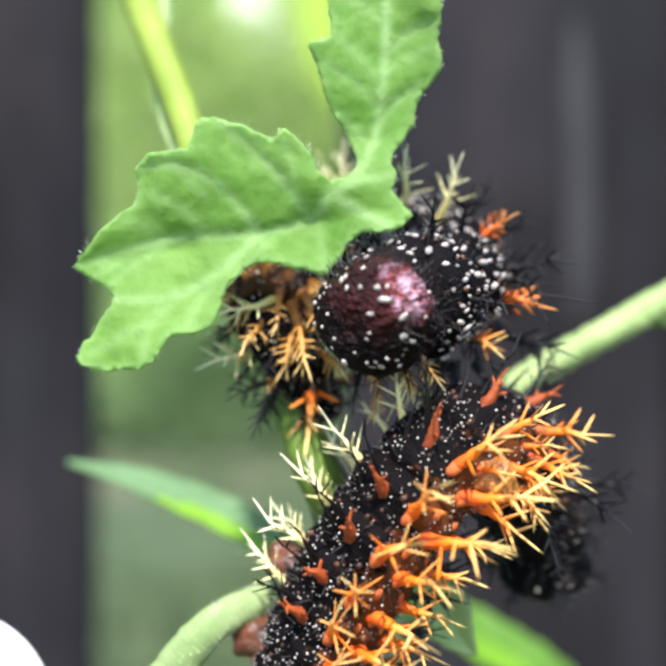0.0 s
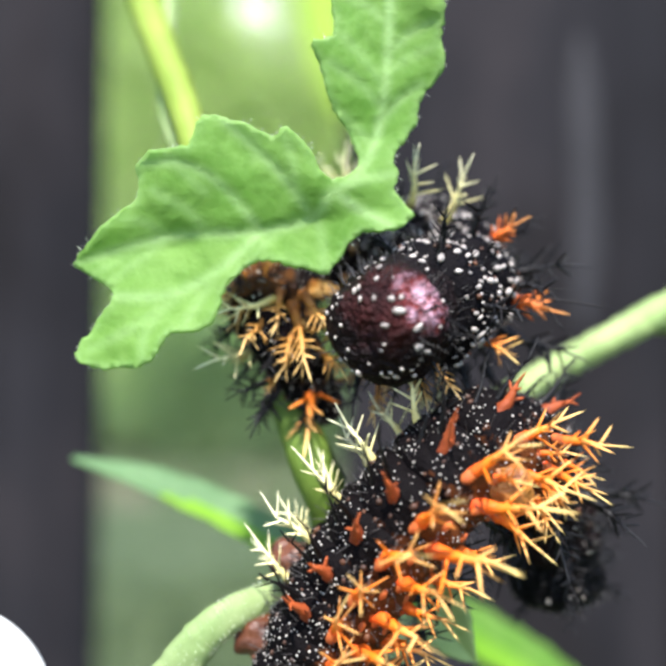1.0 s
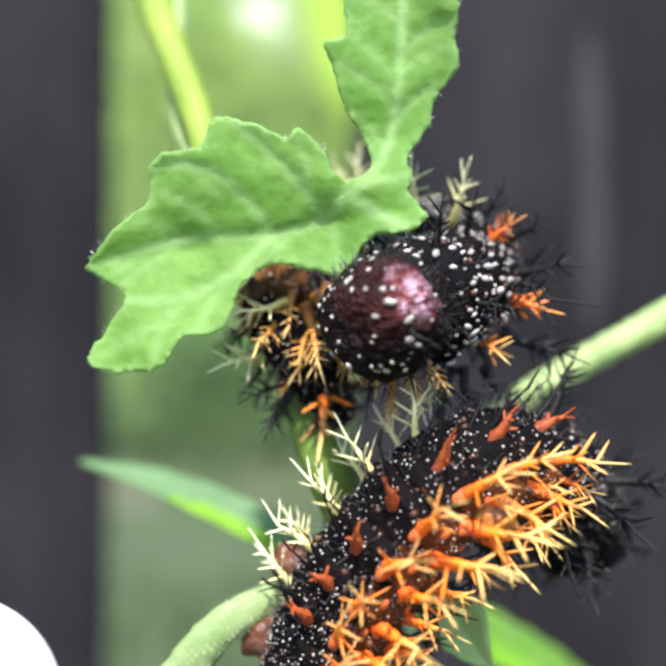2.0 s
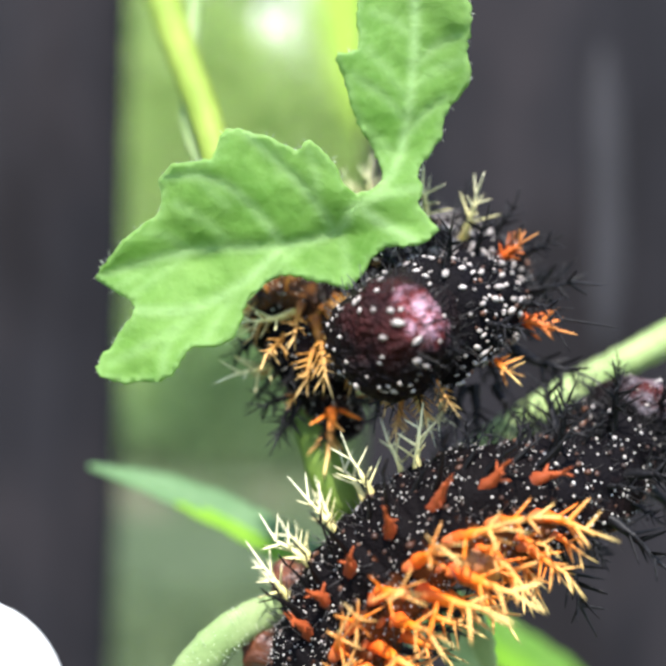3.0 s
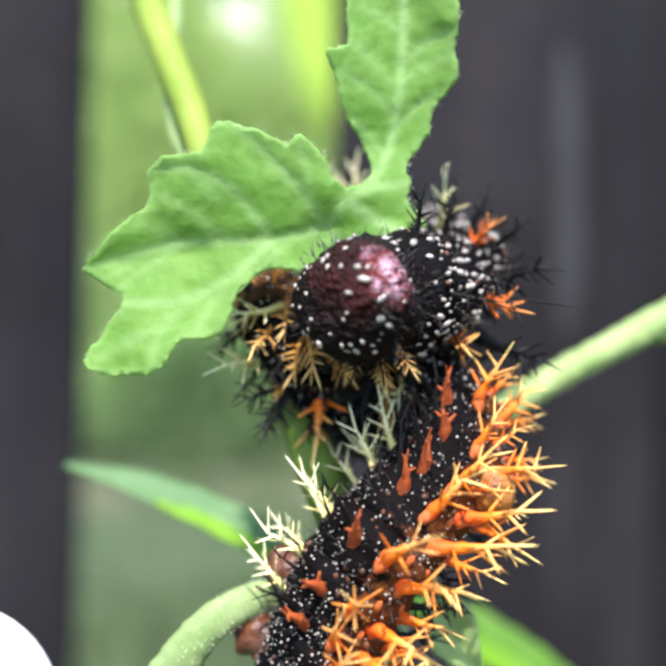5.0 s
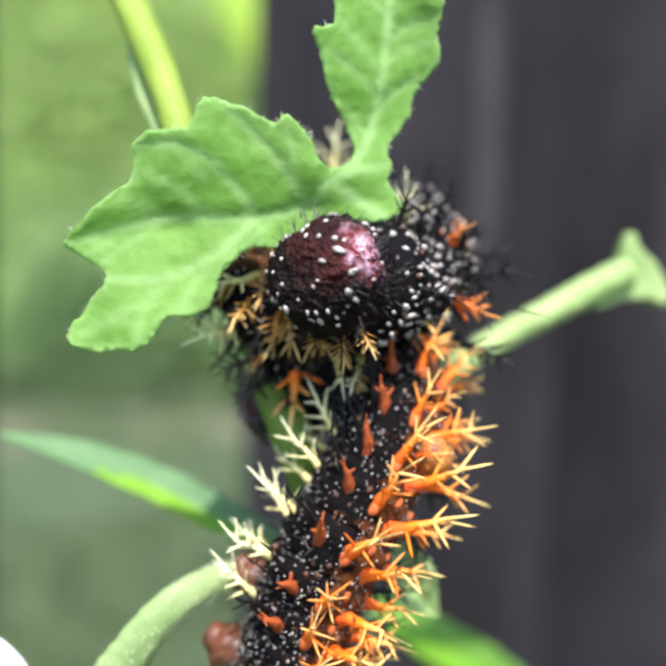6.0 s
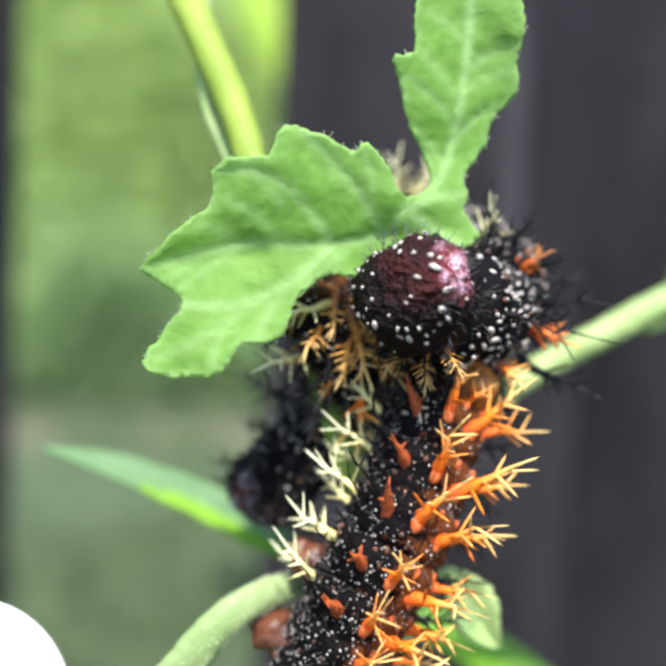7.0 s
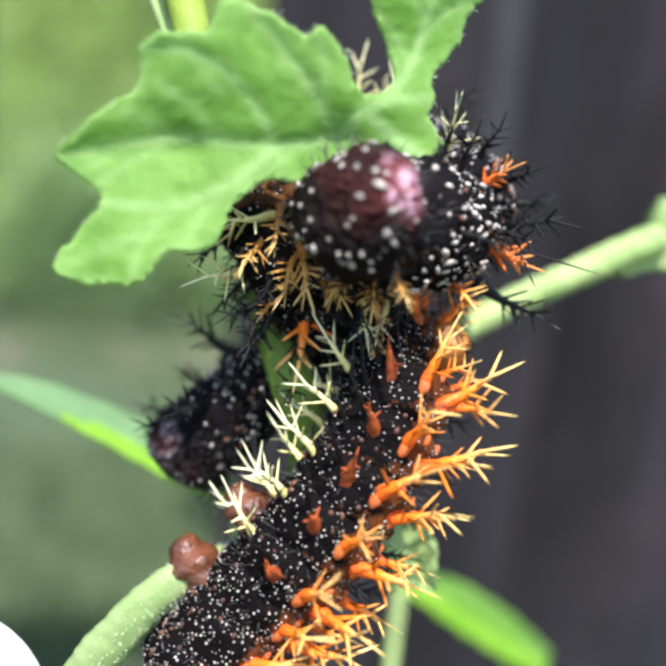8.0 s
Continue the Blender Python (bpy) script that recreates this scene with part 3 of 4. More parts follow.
strap_leaf("young_leaf", [(5.3, 3.9, -13.2), (5.7, 3.5, -14.2), (6.3, 3.1, -15.5), (7.1, 2.9, -16.6), (7.7, 2.9, -17.2)], (0.35, 1.35, 1.4, 0.8, 0.05), PALE, "pale green folded young leaf", dish=0.6, seed=9, face=(-0.2, -0.95, 0.2))
grow("young_petiole", tube([(5.3, 3.9, -13.3), (3.4, 4.6, -13.6), (1.0, 5.0, -14.3)], (0.3, 0.35, 0.45), 12, 8), PALE)


# a plump white shape of unknown kind, added as a part of the plant
def shape_mesh():
    bm = bmesh.new()
    bmesh.ops.create_uvsphere(bm, u_segments=40, v_segments=24, radius=1)
    for v in bm.verts:
        c = v.co
        s = 1 + 0.04 * math.sin(3 * c.x + 2 * c.z)
        v.co = at((-18.50, 0.50, -19.15)) + Vector((c.x * 4.6 * s, c.y * 1.6, c.z * 5.0 * s)) * MM
    return bm


corner_shape = grow("white_shape", shape_mesh(), WHITE, "plump white shape of unknown kind in full sun")


# ---- caterpillars ----
def spine_mesh(name, material, seed, length=2.8, stout=0.34, bristles=11, reach=1.15, spread=0.75):
    """A branching spine that stands on its base and points along z: a tapered trunk with straight bristles that fork forwards."""
    rng = random.Random(seed)
    bm = bmesh.new()
    sides, rings = 7, []
    bend = Vector((rng.uniform(-0.22, 0.22), rng.uniform(-0.22, 0.22), 0))
    profile = ((-0.08, 1.35), (0.04, 1.2), (0.13, 0.98), (0.24, 0.92), (0.35, 0.74), (0.47, 0.68), (0.58, 0.52), (0.70, 0.46), (0.82, 0.33), (0.92, 0.24))
    for u, r in profile:
        c = (bend * u * u + Vector((0, 0, u))) * length * MM
        rings.append([bm.verts.new(c + Vector((math.cos(math.tau * j / sides), math.sin(math.tau * j / sides), 0)) * r * stout * rng.uniform(0.85, 1.15) * MM) for j in range(sides)])
    for a, b in zip(rings, rings[1:]):
        for j in range(sides):
            bm.faces.new((a[j], a[(j + 1) % sides], b[(j + 1) % sides], b[j]))
    tip = bm.verts.new((bend + Vector((0, 0, 1.0))) * length * MM)
    for j in range(sides):
        bm.faces.new((rings[-1][j], rings[-1][(j + 1) % sides], tip))
    for k in range(bristles):
        u = 0.30 + 0.66 * (k + rng.uniform(0, 0.8)) / bristles
        a = k * 2.4 + rng.uniform(-0.5, 0.5)
        c = (bend * u * u + Vector((0, 0, u))) * length * MM
        way = Vector((math.cos(a), math.sin(a), rng.uniform(0.7, 1.3) / spread)).normalized()
        needle(bm, c, c + way * reach * rng.uniform(0.75, 1.25) * MM * (1.15 - 0.3 * u), 0.27 * stout * MM, 5, min((v for r in rings for v in r), key=lambda v: (v.co - c).length - 0.5 * (v.co - c).dot(way)))
    root = min((v for v in rings[-1]), key=lambda v: -v.co.z)
    needle(bm, tip.co * 0.94, tip.co + Vector((rng.uniform(-0.25, 0.25), rng.uniform(-0.25, 0.25), 1)) * reach * MM, 0.07 * MM, 5, root)
    return mesh_of(name, bm, material)


KINDS = {}
for kind, mat, size, stout, brist, reach, spread in (
        ("orange_spine", SPINE_ORANGE, 2.5, 0.31, 7, 1.35, 1.15), ("cream_spine", SPINE_CREAM, 2.5, 0.22, 7, 1.35, 1.15),
        ("gold_spine", SPINE_GOLD, 2.5, 0.22, 13, 1.05, 1.0), ("black_spine", SPINE_BLACK, 2.7, 0.27, 11, 1.3, 1.2),
        ("rust_spine", SPINE_RUST, 2.3, 0.38, 10, 1.0, 1.0), ("short_black_spine", SPINE_BLACK, 1.5, 0.15, 4, 1.0, 1.2), ("red_stub", SPINE_RED, 1.35, 0.30, 3, 0.5, 1.0), ("black_bristle", SPINE_BLACK, 2.3, 0.15, 2, 0.8, 1.0)):
    KINDS[kind] = [spine_mesh(kind, mat, 40 + k, size, stout, brist, reach, spread) for k in range(4)]


def girth(radius, half, seed, x, b, ripple=0.05):
    """How far a body ring's skin lies from its axis, at x of its half length and the angle b round it."""
    shift = random.Random(seed).uniform(0, 6)
    q = radius * max(1 - x * x, 0.0) ** 0.25 * (1 - 0.04 * math.cos(5.5 * x + 1))
    q *= 1 + ripple * math.sin(5 * b + shift + 2 * x) * math.cos(3 * b + shift)
    y, z = q * math.sin(b), q * math.cos(b)
    return q * (1 + 0.06 * noise.noise(Vector((x * half * 1.1 + seed, y * 1.1, z * 1.1))) + 0.04 * noise.noise(Vector((x * half * 3 + seed, y * 3, z * 3))))


def barrel(radius, half, seed, ripple=0.05):
    """One body ring: a rounded, wrinkled barrel along x."""
    bm = bmesh.new()
    sides, steps, rings = 40, 19, []
    for i in range(steps):
        x = -math.cos(math.pi * (i + 0.5) / steps)
        ring = []
        for j in range(sides):
            b = math.tau * j / sides
            q = girth(radius, half, seed, x, b, ripple)
            ring.append(bm.verts.new(Vector((x * half, q * math.sin(b), q * math.cos(b))) * MM))
        rings.append(ring)
    for a, b in zip(rings, rings[1:]):
        for j in range(sides):
            bm.faces.new((a[j], b[j], b[(j + 1) % sides], a[(j + 1) % sides]))
    for ring, x, flip in ((rings[0], -half, False), (rings[-1], half, True)):
        end = bm.verts.new((x * MM, 0, 0))
        for j in range(sides):
            k = (j + 1) % sides
            bm.faces.new((ring[k], end, ring[j]) if flip else (ring[j], end, ring[k]))
    bmesh.ops.recalc_face_normals(bm, faces=bm.faces)
    return bm


def swell(co, seed):
    """The lumps of a head, as a factor at a place on it."""
    return 1 + 0.15 * noise.noise(co * 420 + Vector((seed, 0, 0))) + 0.07 * noise.noise(co * 1000) + 0.04 * noise.noise(co * 3000)


def specks(radius, half, number, size, seed, skin_seed, arc=(-math.pi, math.pi), cap=False, long=1.0, apart=3.2):
    """White raised dots on the skin of a body ring or, with cap, over the blunt front of a head as well."""
    rng = random.Random(seed)
    bm = bmesh.new()
    placed = []
    for k in range(number * 4):
        a = rng.uniform(*arc)
        x = math.sqrt(rng.uniform(0.2, 0.995)) if cap and k % 5 < 3 else rng.uniform(-0.9, 0.85)
        r = girth(radius, half, skin_seed, x, a, 0.03 if cap else 0.05)
        c = Vector((x * half, r * math.sin(a), r * math.cos(a)))
        if cap:
            c *= swell(c * MM, skin_seed)
        n = Vector((x * (0.5 if not cap else 0.4 + 1.6 * x ** 4), math.sin(a), math.cos(a))).normalized()
        if len(placed) >= number or any((c - p).length < size * apart for p in placed):
            continue
        placed.append(c)
        s = size * rng.choice((0.6, 0.8, 1.0, 1.0, 1.4))
        along = Vector((1, 0, 0)) - n * n.x
        side = n.cross(along).normalized()
        turn = Matrix((along.normalized(), side, n)).transposed().to_4x4()
        m = Matrix.Translation(c * MM) @ turn @ Matrix.Rotation(rng.uniform(-0.6, 0.6), 4, "Z") @ Matrix.Diagonal((s * MM * rng.uniform(0.9, long + 0.2), s * MM, s * MM * 0.8, 1))
        bump = bmesh.ops.create_icosphere(bm, subdivisions=1, radius=1, matrix=m)
        for v in bump["verts"]:
            v.co += Vector([rng.uniform(-0.15, 0.15) for _ in range(3)]) * s * MM
    return bm


def set_spine(kind, ring, radius, angle, x, lean, scale=1.0, seed=0, label=""):
    """A spine on a body ring: angle in degrees from the back's middle, x along the ring, lean forwards."""
    a = -radians(angle)
    out = Vector((lean, math.sin(a), math.cos(a))).normalized()
    foot = Vector((x, radius * 0.86 * math.sin(a), radius * 0.86 * math.cos(a))) * MM
    turn = out.to_track_quat("Z", "Y").to_matrix().to_4x4() @ pose(0, 0, 0, 0, 0, seed * 77 % 360)
    m = Matrix.Translation(foot) @ turn @ Matrix.Diagonal((scale, scale, scale, 1))
    return part(kind, KINDS[kind][seed % 4], None, ring, label, m)


def wart(ring, radius, angle, x, size, seed, material):
    bm = bmesh.new()
    bmesh.ops.create_icosphere(bm, subdivisions=2, radius=1)
    rng = random.Random(seed)
    for v in bm.verts:
        v.co = Vector((v.co.x * 1.5, v.co.y * 0.8, v.co.z * 0.7)) * size * MM * rng.uniform(0.9, 1.1)
    a = -radians(angle)
    foot = Vector((x, radius * 0.97 * math.sin(a), radius * 0.97 * math.cos(a))) * MM
    part("wart", bm, material, ring, "", Matrix.Translation(foot) @ pose(0, 0, 0, angle, 0, 0))


def fuzz(ring, radius, half, number, seed, size=1.0):
    """Short stiff hairs all over a body ring."""
    rng = random.Random(seed)
    bm = bmesh.new()
    for _ in range(number):
        a, x = rng.uniform(-2.2, 2.2), rng.uniform(-0.8, 0.8)
        n = Vector((0, math.sin(a), math.cos(a)))
        foot = Vector((x * half, 0, 0)) + n * radius * 0.9
        needle(bm, foot * MM, (foot + (n + Vector([rng.uniform(-0.5, 0.5) for _ in range(3)])) * rng.uniform(0.5, 1.0) * size) * MM, 0.03 * MM, 3)
    tagged(part("short_hairs", bm, FUZZ, ring), kind="stuff")


def head_ball(radius, half, parent, seed, material, dots, size):
    bm = barrel(radius, half, seed, 0.03)
    for v in bm.verts:
        v.co *= swell(v.co, seed)
    head = part("head", bm, material, parent, "maroon head with white dots and a painted pink highlight")
    tagged(part("white_dots", specks(radius, half, dots, size, seed + 1, seed, cap=True, long=2.0), DOT, head), kind="stuff")
    fuzz(head, radius * 0.98, half, 220, seed + 3, 0.8)
    return head


HIKER_SIZES = ((2.7, 1.8), (2.75, 1.8), *[(2.8, 1.8)] * 7, (2.75, 1.8), (2.7, 1.8), (2.65, 1.8), (2.65, 1.8), (2.6, 1.8))

hiker = tagged(new("caterpillar"), "black caterpillar with orange and cream branching spines gripping a stalk", "caterpillar", "caterpillars on the weed")
hiker.location = at((-1.76, 0.00, -17.13))
hiker_rings = []
for i, (radius, half) in enumerate(HIKER_SIZES):
    front = i >= 10
    ring = part("body_ring", barrel(radius, half, 60 + i), SKIN_BLACK if front else SKIN, hiker)
    tagged(part("white_specks", specks(radius, half, 280 if i < 3 else 170 if not front else 80, 0.044 if not front else 0.075, 80 + i, 60 + i, (-1.5, 1.8)), SPECK, ring), kind="stuff")
    tagged(part("rough_skin", specks(radius, half, 30, 0.11, 300 + i, 60 + i, (-1.7, 2.0), long=1.4), NODULE, ring), kind="stuff")
    if not front:
        # one stub on the back's middle, cream spines down the near side, three rows of orange ones down the other
        if i > 2:
            set_spine("red_stub", ring, radius, 1, 0.1, 0.5, 1.25, i)
            set_spine("black_bristle", ring, radius, -12, 0.3, 0.6, 1.25, i + 1)
            set_spine("black_bristle", ring, radius, -24, -0.5, 0.8, 0.95, i + 2)
            pale = "cream_spine" if i < 8 else "black_spine"
            set_spine(pale, ring, radius, -46, 0.1, 0.4, 1.0 if i < 8 else 0.6, i + 2)
            set_spine(pale, ring, radius, -78, -0.5, 0.3, 0.85 if i < 8 else 0.5, i)
        rows = ((35, 0.1, 0.75, 1.05, "orange_spine"), (67, -0.4, 0.45, 1.15, "orange_spine"), (99, 0.1, 0.3, 0.9, "orange_spine"))
        for k, (a, x, lean, big, kind) in enumerate(rows):
            a += 12 if i < 3 else 0
            wart(ring, radius, a, x, 0.36 - 0.05 * k, i + 50 + k, RIDGE)
            set_spine(kind, ring, radius, a, x, lean, big * (0.94 + 0.05 * ((i * 3 + k) % 4)) * (0.85 if i > 7 else 1.0), i + k)
        wart(ring, radius, 56, 0.9, 0.2, i + 70, RIDGE)
        wart(ring, radius, 86, 0.8, 0.2, i + 90, RIDGE)
        if i > 6:
            set_spine("orange_spine", ring, radius, 56, 0.9, 0.5, 0.62, i + 2)
            set_spine("orange_spine", ring, radius, 88, 0.9, 0.4, 0.6, i + 3)
        set_spine("black_spine", ring, radius, 130, 0.0, 0.1, 0.9, i + 3)
    else:
        for k, a in enumerate((-100, -60, -25, 25, 62, 100, 140)):
            set_spine("black_spine", ring, radius, a, 0.0, 0.2, 1.1 if (k + i) % 3 == 0 else 0.55, i + k)
    fuzz(ring, radius, half, 60, i)
    hiker_rings.append(ring)
hiker_rings.append(head_ball(2.65, 2.3, hiker, 31, HEAD_DARK, 80, 0.075))
for k, a in enumerate((-150, -100, -50, 0, 50, 100, 150)):
    set_spine("black_spine", hiker_rings[-1], 2.3, a, 0.3, 0.5, 0.7, k)
for k, (i, angle, s) in enumerate(((1, -80, 1.25), (3, -88, 1.15))):
    ring = hiker_rings[i]
    bm = bmesh.new()
    bmesh.ops.create_uvsphere(bm, u_segments=24, v_segments=16, radius=1)
    for v in bm.verts:
        c = v.co
        g = 1 + 0.14 * math.sin(8 * c.z + 2 * c.x) + 0.22 * noise.noise(c * 1.7 + Vector((k * 9, 0, 0))) + 0.10 * noise.noise(c * 5)
        v.co = Vector((c.x * 0.95 * g, c.y * 0.95 * g, c.z * 1.35)) * s * MM
    a = -radians(angle)
    foot = Vector((1.0 - 1.05 * k, 3.2 * math.sin(a), 3.2 * math.cos(a))) * MM
    part("proleg", bm, PROLEG, ring, "shiny red-brown proleg", Matrix.Translation(foot) @ pose(0, 0, 0, angle, 0, 0))

bm = bmesh.new()
bmesh.ops.create_icosphere(bm, subdivisions=4, radius=1)
for v in bm.verts:
    v.co *= 1.2 * MM * (1 + 0.12 * noise.noise(v.co * 1.6) + 0.12 * noise.noise(v.co * 4.5) + 0.06 * noise.noise(v.co * 12))
part("swelling", bm, OCHRE, hiker_rings[8], "ochre swelling on the flank", Matrix.Translation(Vector((-0.9, -2.4, 0.4)) * MM))

rester = tagged(new("caterpillar"), "curled dark caterpillar facing out beneath the leaf, maroon head", "caterpillar", "caterpillars on the weed")
rester.location = at((-2.17, 3.50, -2.68))
REST_SIZES = ((1.35, 2.0), (1.7, 2.2), (2.05, 2.3), (2.2, 2.3), (2.4, 2.3), (2.7, 2.0), (2.9, 2.0), (2.9, 2.1), (2.9, 2.1), (3.1, 2.1))
rester_rings = []
for i, (radius, half) in enumerate(REST_SIZES):
    rear = i < 5
    ring = part("body_ring", barrel(radius, half, 160 + i), SKIN_BROWN if i == 2 else SKIN_BLACK, rester)
    tagged(part("white_specks", specks(radius, half, 110 if rear else 190, 0.06 if rear else 0.13, 180 + i, 160 + i, long=1.0 if rear else 2.3, apart=3.2 if rear else 2.5), SPECK if rear else DOT, ring), kind="stuff")
    tagged(part("rough_skin", specks(radius, half, 42, 0.11, 340 + i, 160 + i, long=1.4), NODULE, ring), kind="stuff")
    if rear:
        for k, a in enumerate((-110, -60, 140, 180)):
            set_spine("black_spine" if k % 2 else "gold_spine", ring, radius, a + 7 * i, 0.5 * (k % 2) - 0.2, -0.3, 0.75, i + k)
    else:
        for k, (kind, a) in enumerate((("black_spine", -30), ("black_spine", 40), ("black_spine", 118), ("black_spine", 160), ("black_spine", -150), ("black_spine", -85))):
            if i < 8 or kind == "black_spine":
                set_spine(kind, ring, radius, -a - 6 * i, 0.1 * i - 0.7, 0.15, 0.8, i + k)
    if i > 7:
        for k in range(14):
            set_spine("short_black_spine" if k % 3 else "black_spine", ring, radius, 25.7 * k + 11 * i, 0.45 * (k % 5) - 0.9, 0.3, 0.7 if k % 3 else 0.4, i + k)
    if i in (2, 3):
        for k, a in enumerate((-35, 0, 35, 70)):
            set_spine("gold_spine", ring, radius, a + 9 * i, 0.9 - 0.5 * k, 0.2, 0.5, i + k)
    if i < 2:
        for k, a in enumerate((-150, -70, 20, 95)):
            set_spine("black_spine", ring, radius, a, 0.3 * k - 0.5, -0.4, 0.6, i + k)
    if 0 < i < 5:
        for k in range(16):
            set_spine("gold_spine" if k % 2 else "short_black_spine", ring, radius, 22.5 * k + 17 * i, 0.55 * (k % 5) - 1.1, 0.25 - 0.15 * (k % 4), 0.42 + 0.08 * (k % 3), i + k)
    fuzz(ring, radius, half, 110 if rear else 60, i + 20)
    rester_rings.append(ring)
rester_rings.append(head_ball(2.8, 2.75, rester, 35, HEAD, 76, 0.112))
for k in range(16):
    set_spine("short_black_spine", rester_rings[-1], 2.7, 75 + k * 14, -0.6 + 0.35 * (k % 4), 0.35, 0.65 + 0.1 * (k % 3), k)
for k, a in enumerate((158, 186, 212)):
    set_spine("gold_spine", rester_rings[-1], 2.6, a, -1.2 + 0.3 * k, 0.3, 0.75, k)


# ---- fence and garden behind ----
def board(width, seed):
    rng = random.Random(seed)
    bm = bmesh.new()
    bmesh.ops.create_cube(bm, size=1, matrix=Matrix.Translation((0, 0, 0.39)) @ Matrix.Diagonal((width, 0.018, 0.78, 1)))
    bmesh.ops.bevel(bm, geom=list(bm.edges), offset=0.003, segments=2, affect="EDGES")
    bmesh.ops.subdivide_edges(bm, edges=[e for e in bm.edges if abs(e.verts[0].co.z - e.verts[1].co.z) > 0.7], cuts=16)
    for v in bm.verts:
        v.co.x += 0.0012 * noise.noise(Vector((seed, v.co.x * 3, v.co.z * 6)))
        v.co.y += 0.0015 * noise.noise(Vector((seed + 9, v.co.x * 20, v.co.z * 4)))
    return bm


fence = tagged(new("fence"), "low dark grey weathered board fence with one board missing", "fence")
fence.location = (0, 0.274, 0)
for k, x in enumerate([-0.1738 - 0.1404 * i for i in range(7)] + [0.0730 + 0.1404 * i for i in range(8)] + [-1.156 - 0.1404 * i for i in range(10)] + [1.201 + 0.1404 * i for i in range(9)]):
    b = part("plank", board(0.14, k), BOARD, fence, "", pose(x, 0, 0))
    if k == 7:
        bm = bmesh.new()
        last = None
        for i in range(13):
            u = i / 12
            w = 0.0075 * math.sin(math.pi * (0.06 + 0.88 * u)) ** 0.8 * (1 + 0.2 * math.sin(9 * u))
            row = [bm.verts.new((dx * w + 0.0015 * math.sin(4 * u), y, 0.505 + 0.125 * u)) for dx, y in ((-1, -0.0085), (-0.6, -0.0105), (0.6, -0.0105), (1, -0.0085))]
            if last:
                for j in range(3):
                    bm.faces.new((last[j], last[j + 1], row[j + 1], row[j]))
            last = row
        part("raised_grain", bm, SCUFF, b, "pale weathered streak of raised grain", pose(0.030, 0, 0))
for z in (0.12, 0.735):
    bm = bmesh.new()
    bmesh.ops.create_cube(bm, size=1, matrix=Matrix.Translation((0, 0.030, z)) @ Matrix.Diagonal((4.9, 0.035, 0.07, 1)))
    bmesh.ops.bevel(bm, geom=list(bm.edges), offset=0.004, segments=2, affect="EDGES")
    part("rail", bm, BOARD, fence)


def garden():
    bm = bmesh.new()
    bmesh.ops.create_grid(bm, x_segments=60, y_segments=60, size=30)
    for v in bm.verts:
        v.co.z = -0.004 + (0.05 * noise.noise(v.co * 0.3) if v.co.length > 4 else 0)
    ob = new("ground", mesh_of("ground", bm, LAWN))
    return tagged(ob, "lawn with bare soil patches", "ground", kind="structure")


garden()


def hedge(name, centre, size, number, leaf, seed, label, gap=None, foliage=HEDGE):
    """A shrub: stems that fork from the ground and many separate small leaves."""
    rng = random.Random(seed)
    root = tagged(new(name), label, "shrub")
    root.location = (centre[0], centre[1], 0)
    ends = []
    for k in range(9):
        a = rng.uniform(0, math.tau)
        top = Vector((math.cos(a) * size[0] * 0.7, math.sin(a) * size[1] * 0.7, size[2] * rng.uniform(0.5, 0.95)))
        foot = Vector((math.cos(a) * 0.05, math.sin(a) * 0.05, 0))
        bm = bmesh.new()
        needle(bm, foot, top, 0.012)
        part("branch", bm, DARK_STEM, root)
        ends.append((foot, top))
    verts, faces = [], []
    for _ in range(number):
        f, t = rng.choice(ends)
        c = f.lerp(t, rng.uniform(0.15, 1.05)) + Vector([rng.gauss(0, s * 0.22) for s in size])
        if c.z < 0.02 or gap and math.hypot(c.x - gap[0], c.z - gap[1]) < gap[2]:
            continue
        m = Euler((rng.uniform(-0.9, 0.9), rng.uniform(-0.9, 0.9), rng.uniform(0, 6.3))).to_matrix()
        s = leaf * rng.uniform(0.6, 1.3)
        i = len(verts)
        for x, y, z in ((-1, 0, 0), (-0.4, 0.38, 0.06), (0.3, 0.34, 0.05), (1, 0, -0.1), (0.3, -0.34, 0.05), (-0.4, -0.38, 0.06), (0, 0, 0)):
            verts.append(c + m @ Vector((x, y, z)) * s)
        faces += [(i + 6, i + j, i + (j + 1) % 6) for j in range(6)]
    me = bpy.data.meshes.new("leaves")
    me.from_pydata(verts, [], faces)
    me.materials.append(foliage)
    ob = part("leaves", me, None, root)
    tagged(ob, kind="stuff")
    return root


hedge("shrub", (-0.75, 3.5), (0.7, 0.4, 2.9), 38000, 0.03, 1, "leafy light green shrub in sun behind the fence", (0.29, 2.18, 0.145))
hedge("shrub", (0.45, 3.6), (0.7, 0.4, 2.9), 34000, 0.03, 2, "tall leafy light green shrub behind the fence")
hedge("shrub", (-0.15, 4.6), (0.8, 0.4, 3.4), 34000, 0.035, 4, "high leafy light green shrub behind the others", (-0.43, 2.725, 0.175))
hedge("shrub", (-1.9, 3.8), (0.8, 0.5, 2.9), 34000, 0.03, 3, "broad leafy light green shrub behind the fence")


hedge("low_bush", (-0.55, 3.05), (0.36, 0.25, 0.66), 6000, 0.022, 5, "low leafy green bush at the lawn's edge", None, BUSH)
hedge("low_bush", (0.22, 3.1), (0.35, 0.25, 0.34), 4000, 0.022, 6, "small leafy green bush at the lawn's edge", None, BUSH)
hedge("low_bush", (-1.35, 3.05), (0.5, 0.25, 0.36), 5000, 0.022, 7, "wide low green bush at the lawn's edge", None, BUSH)


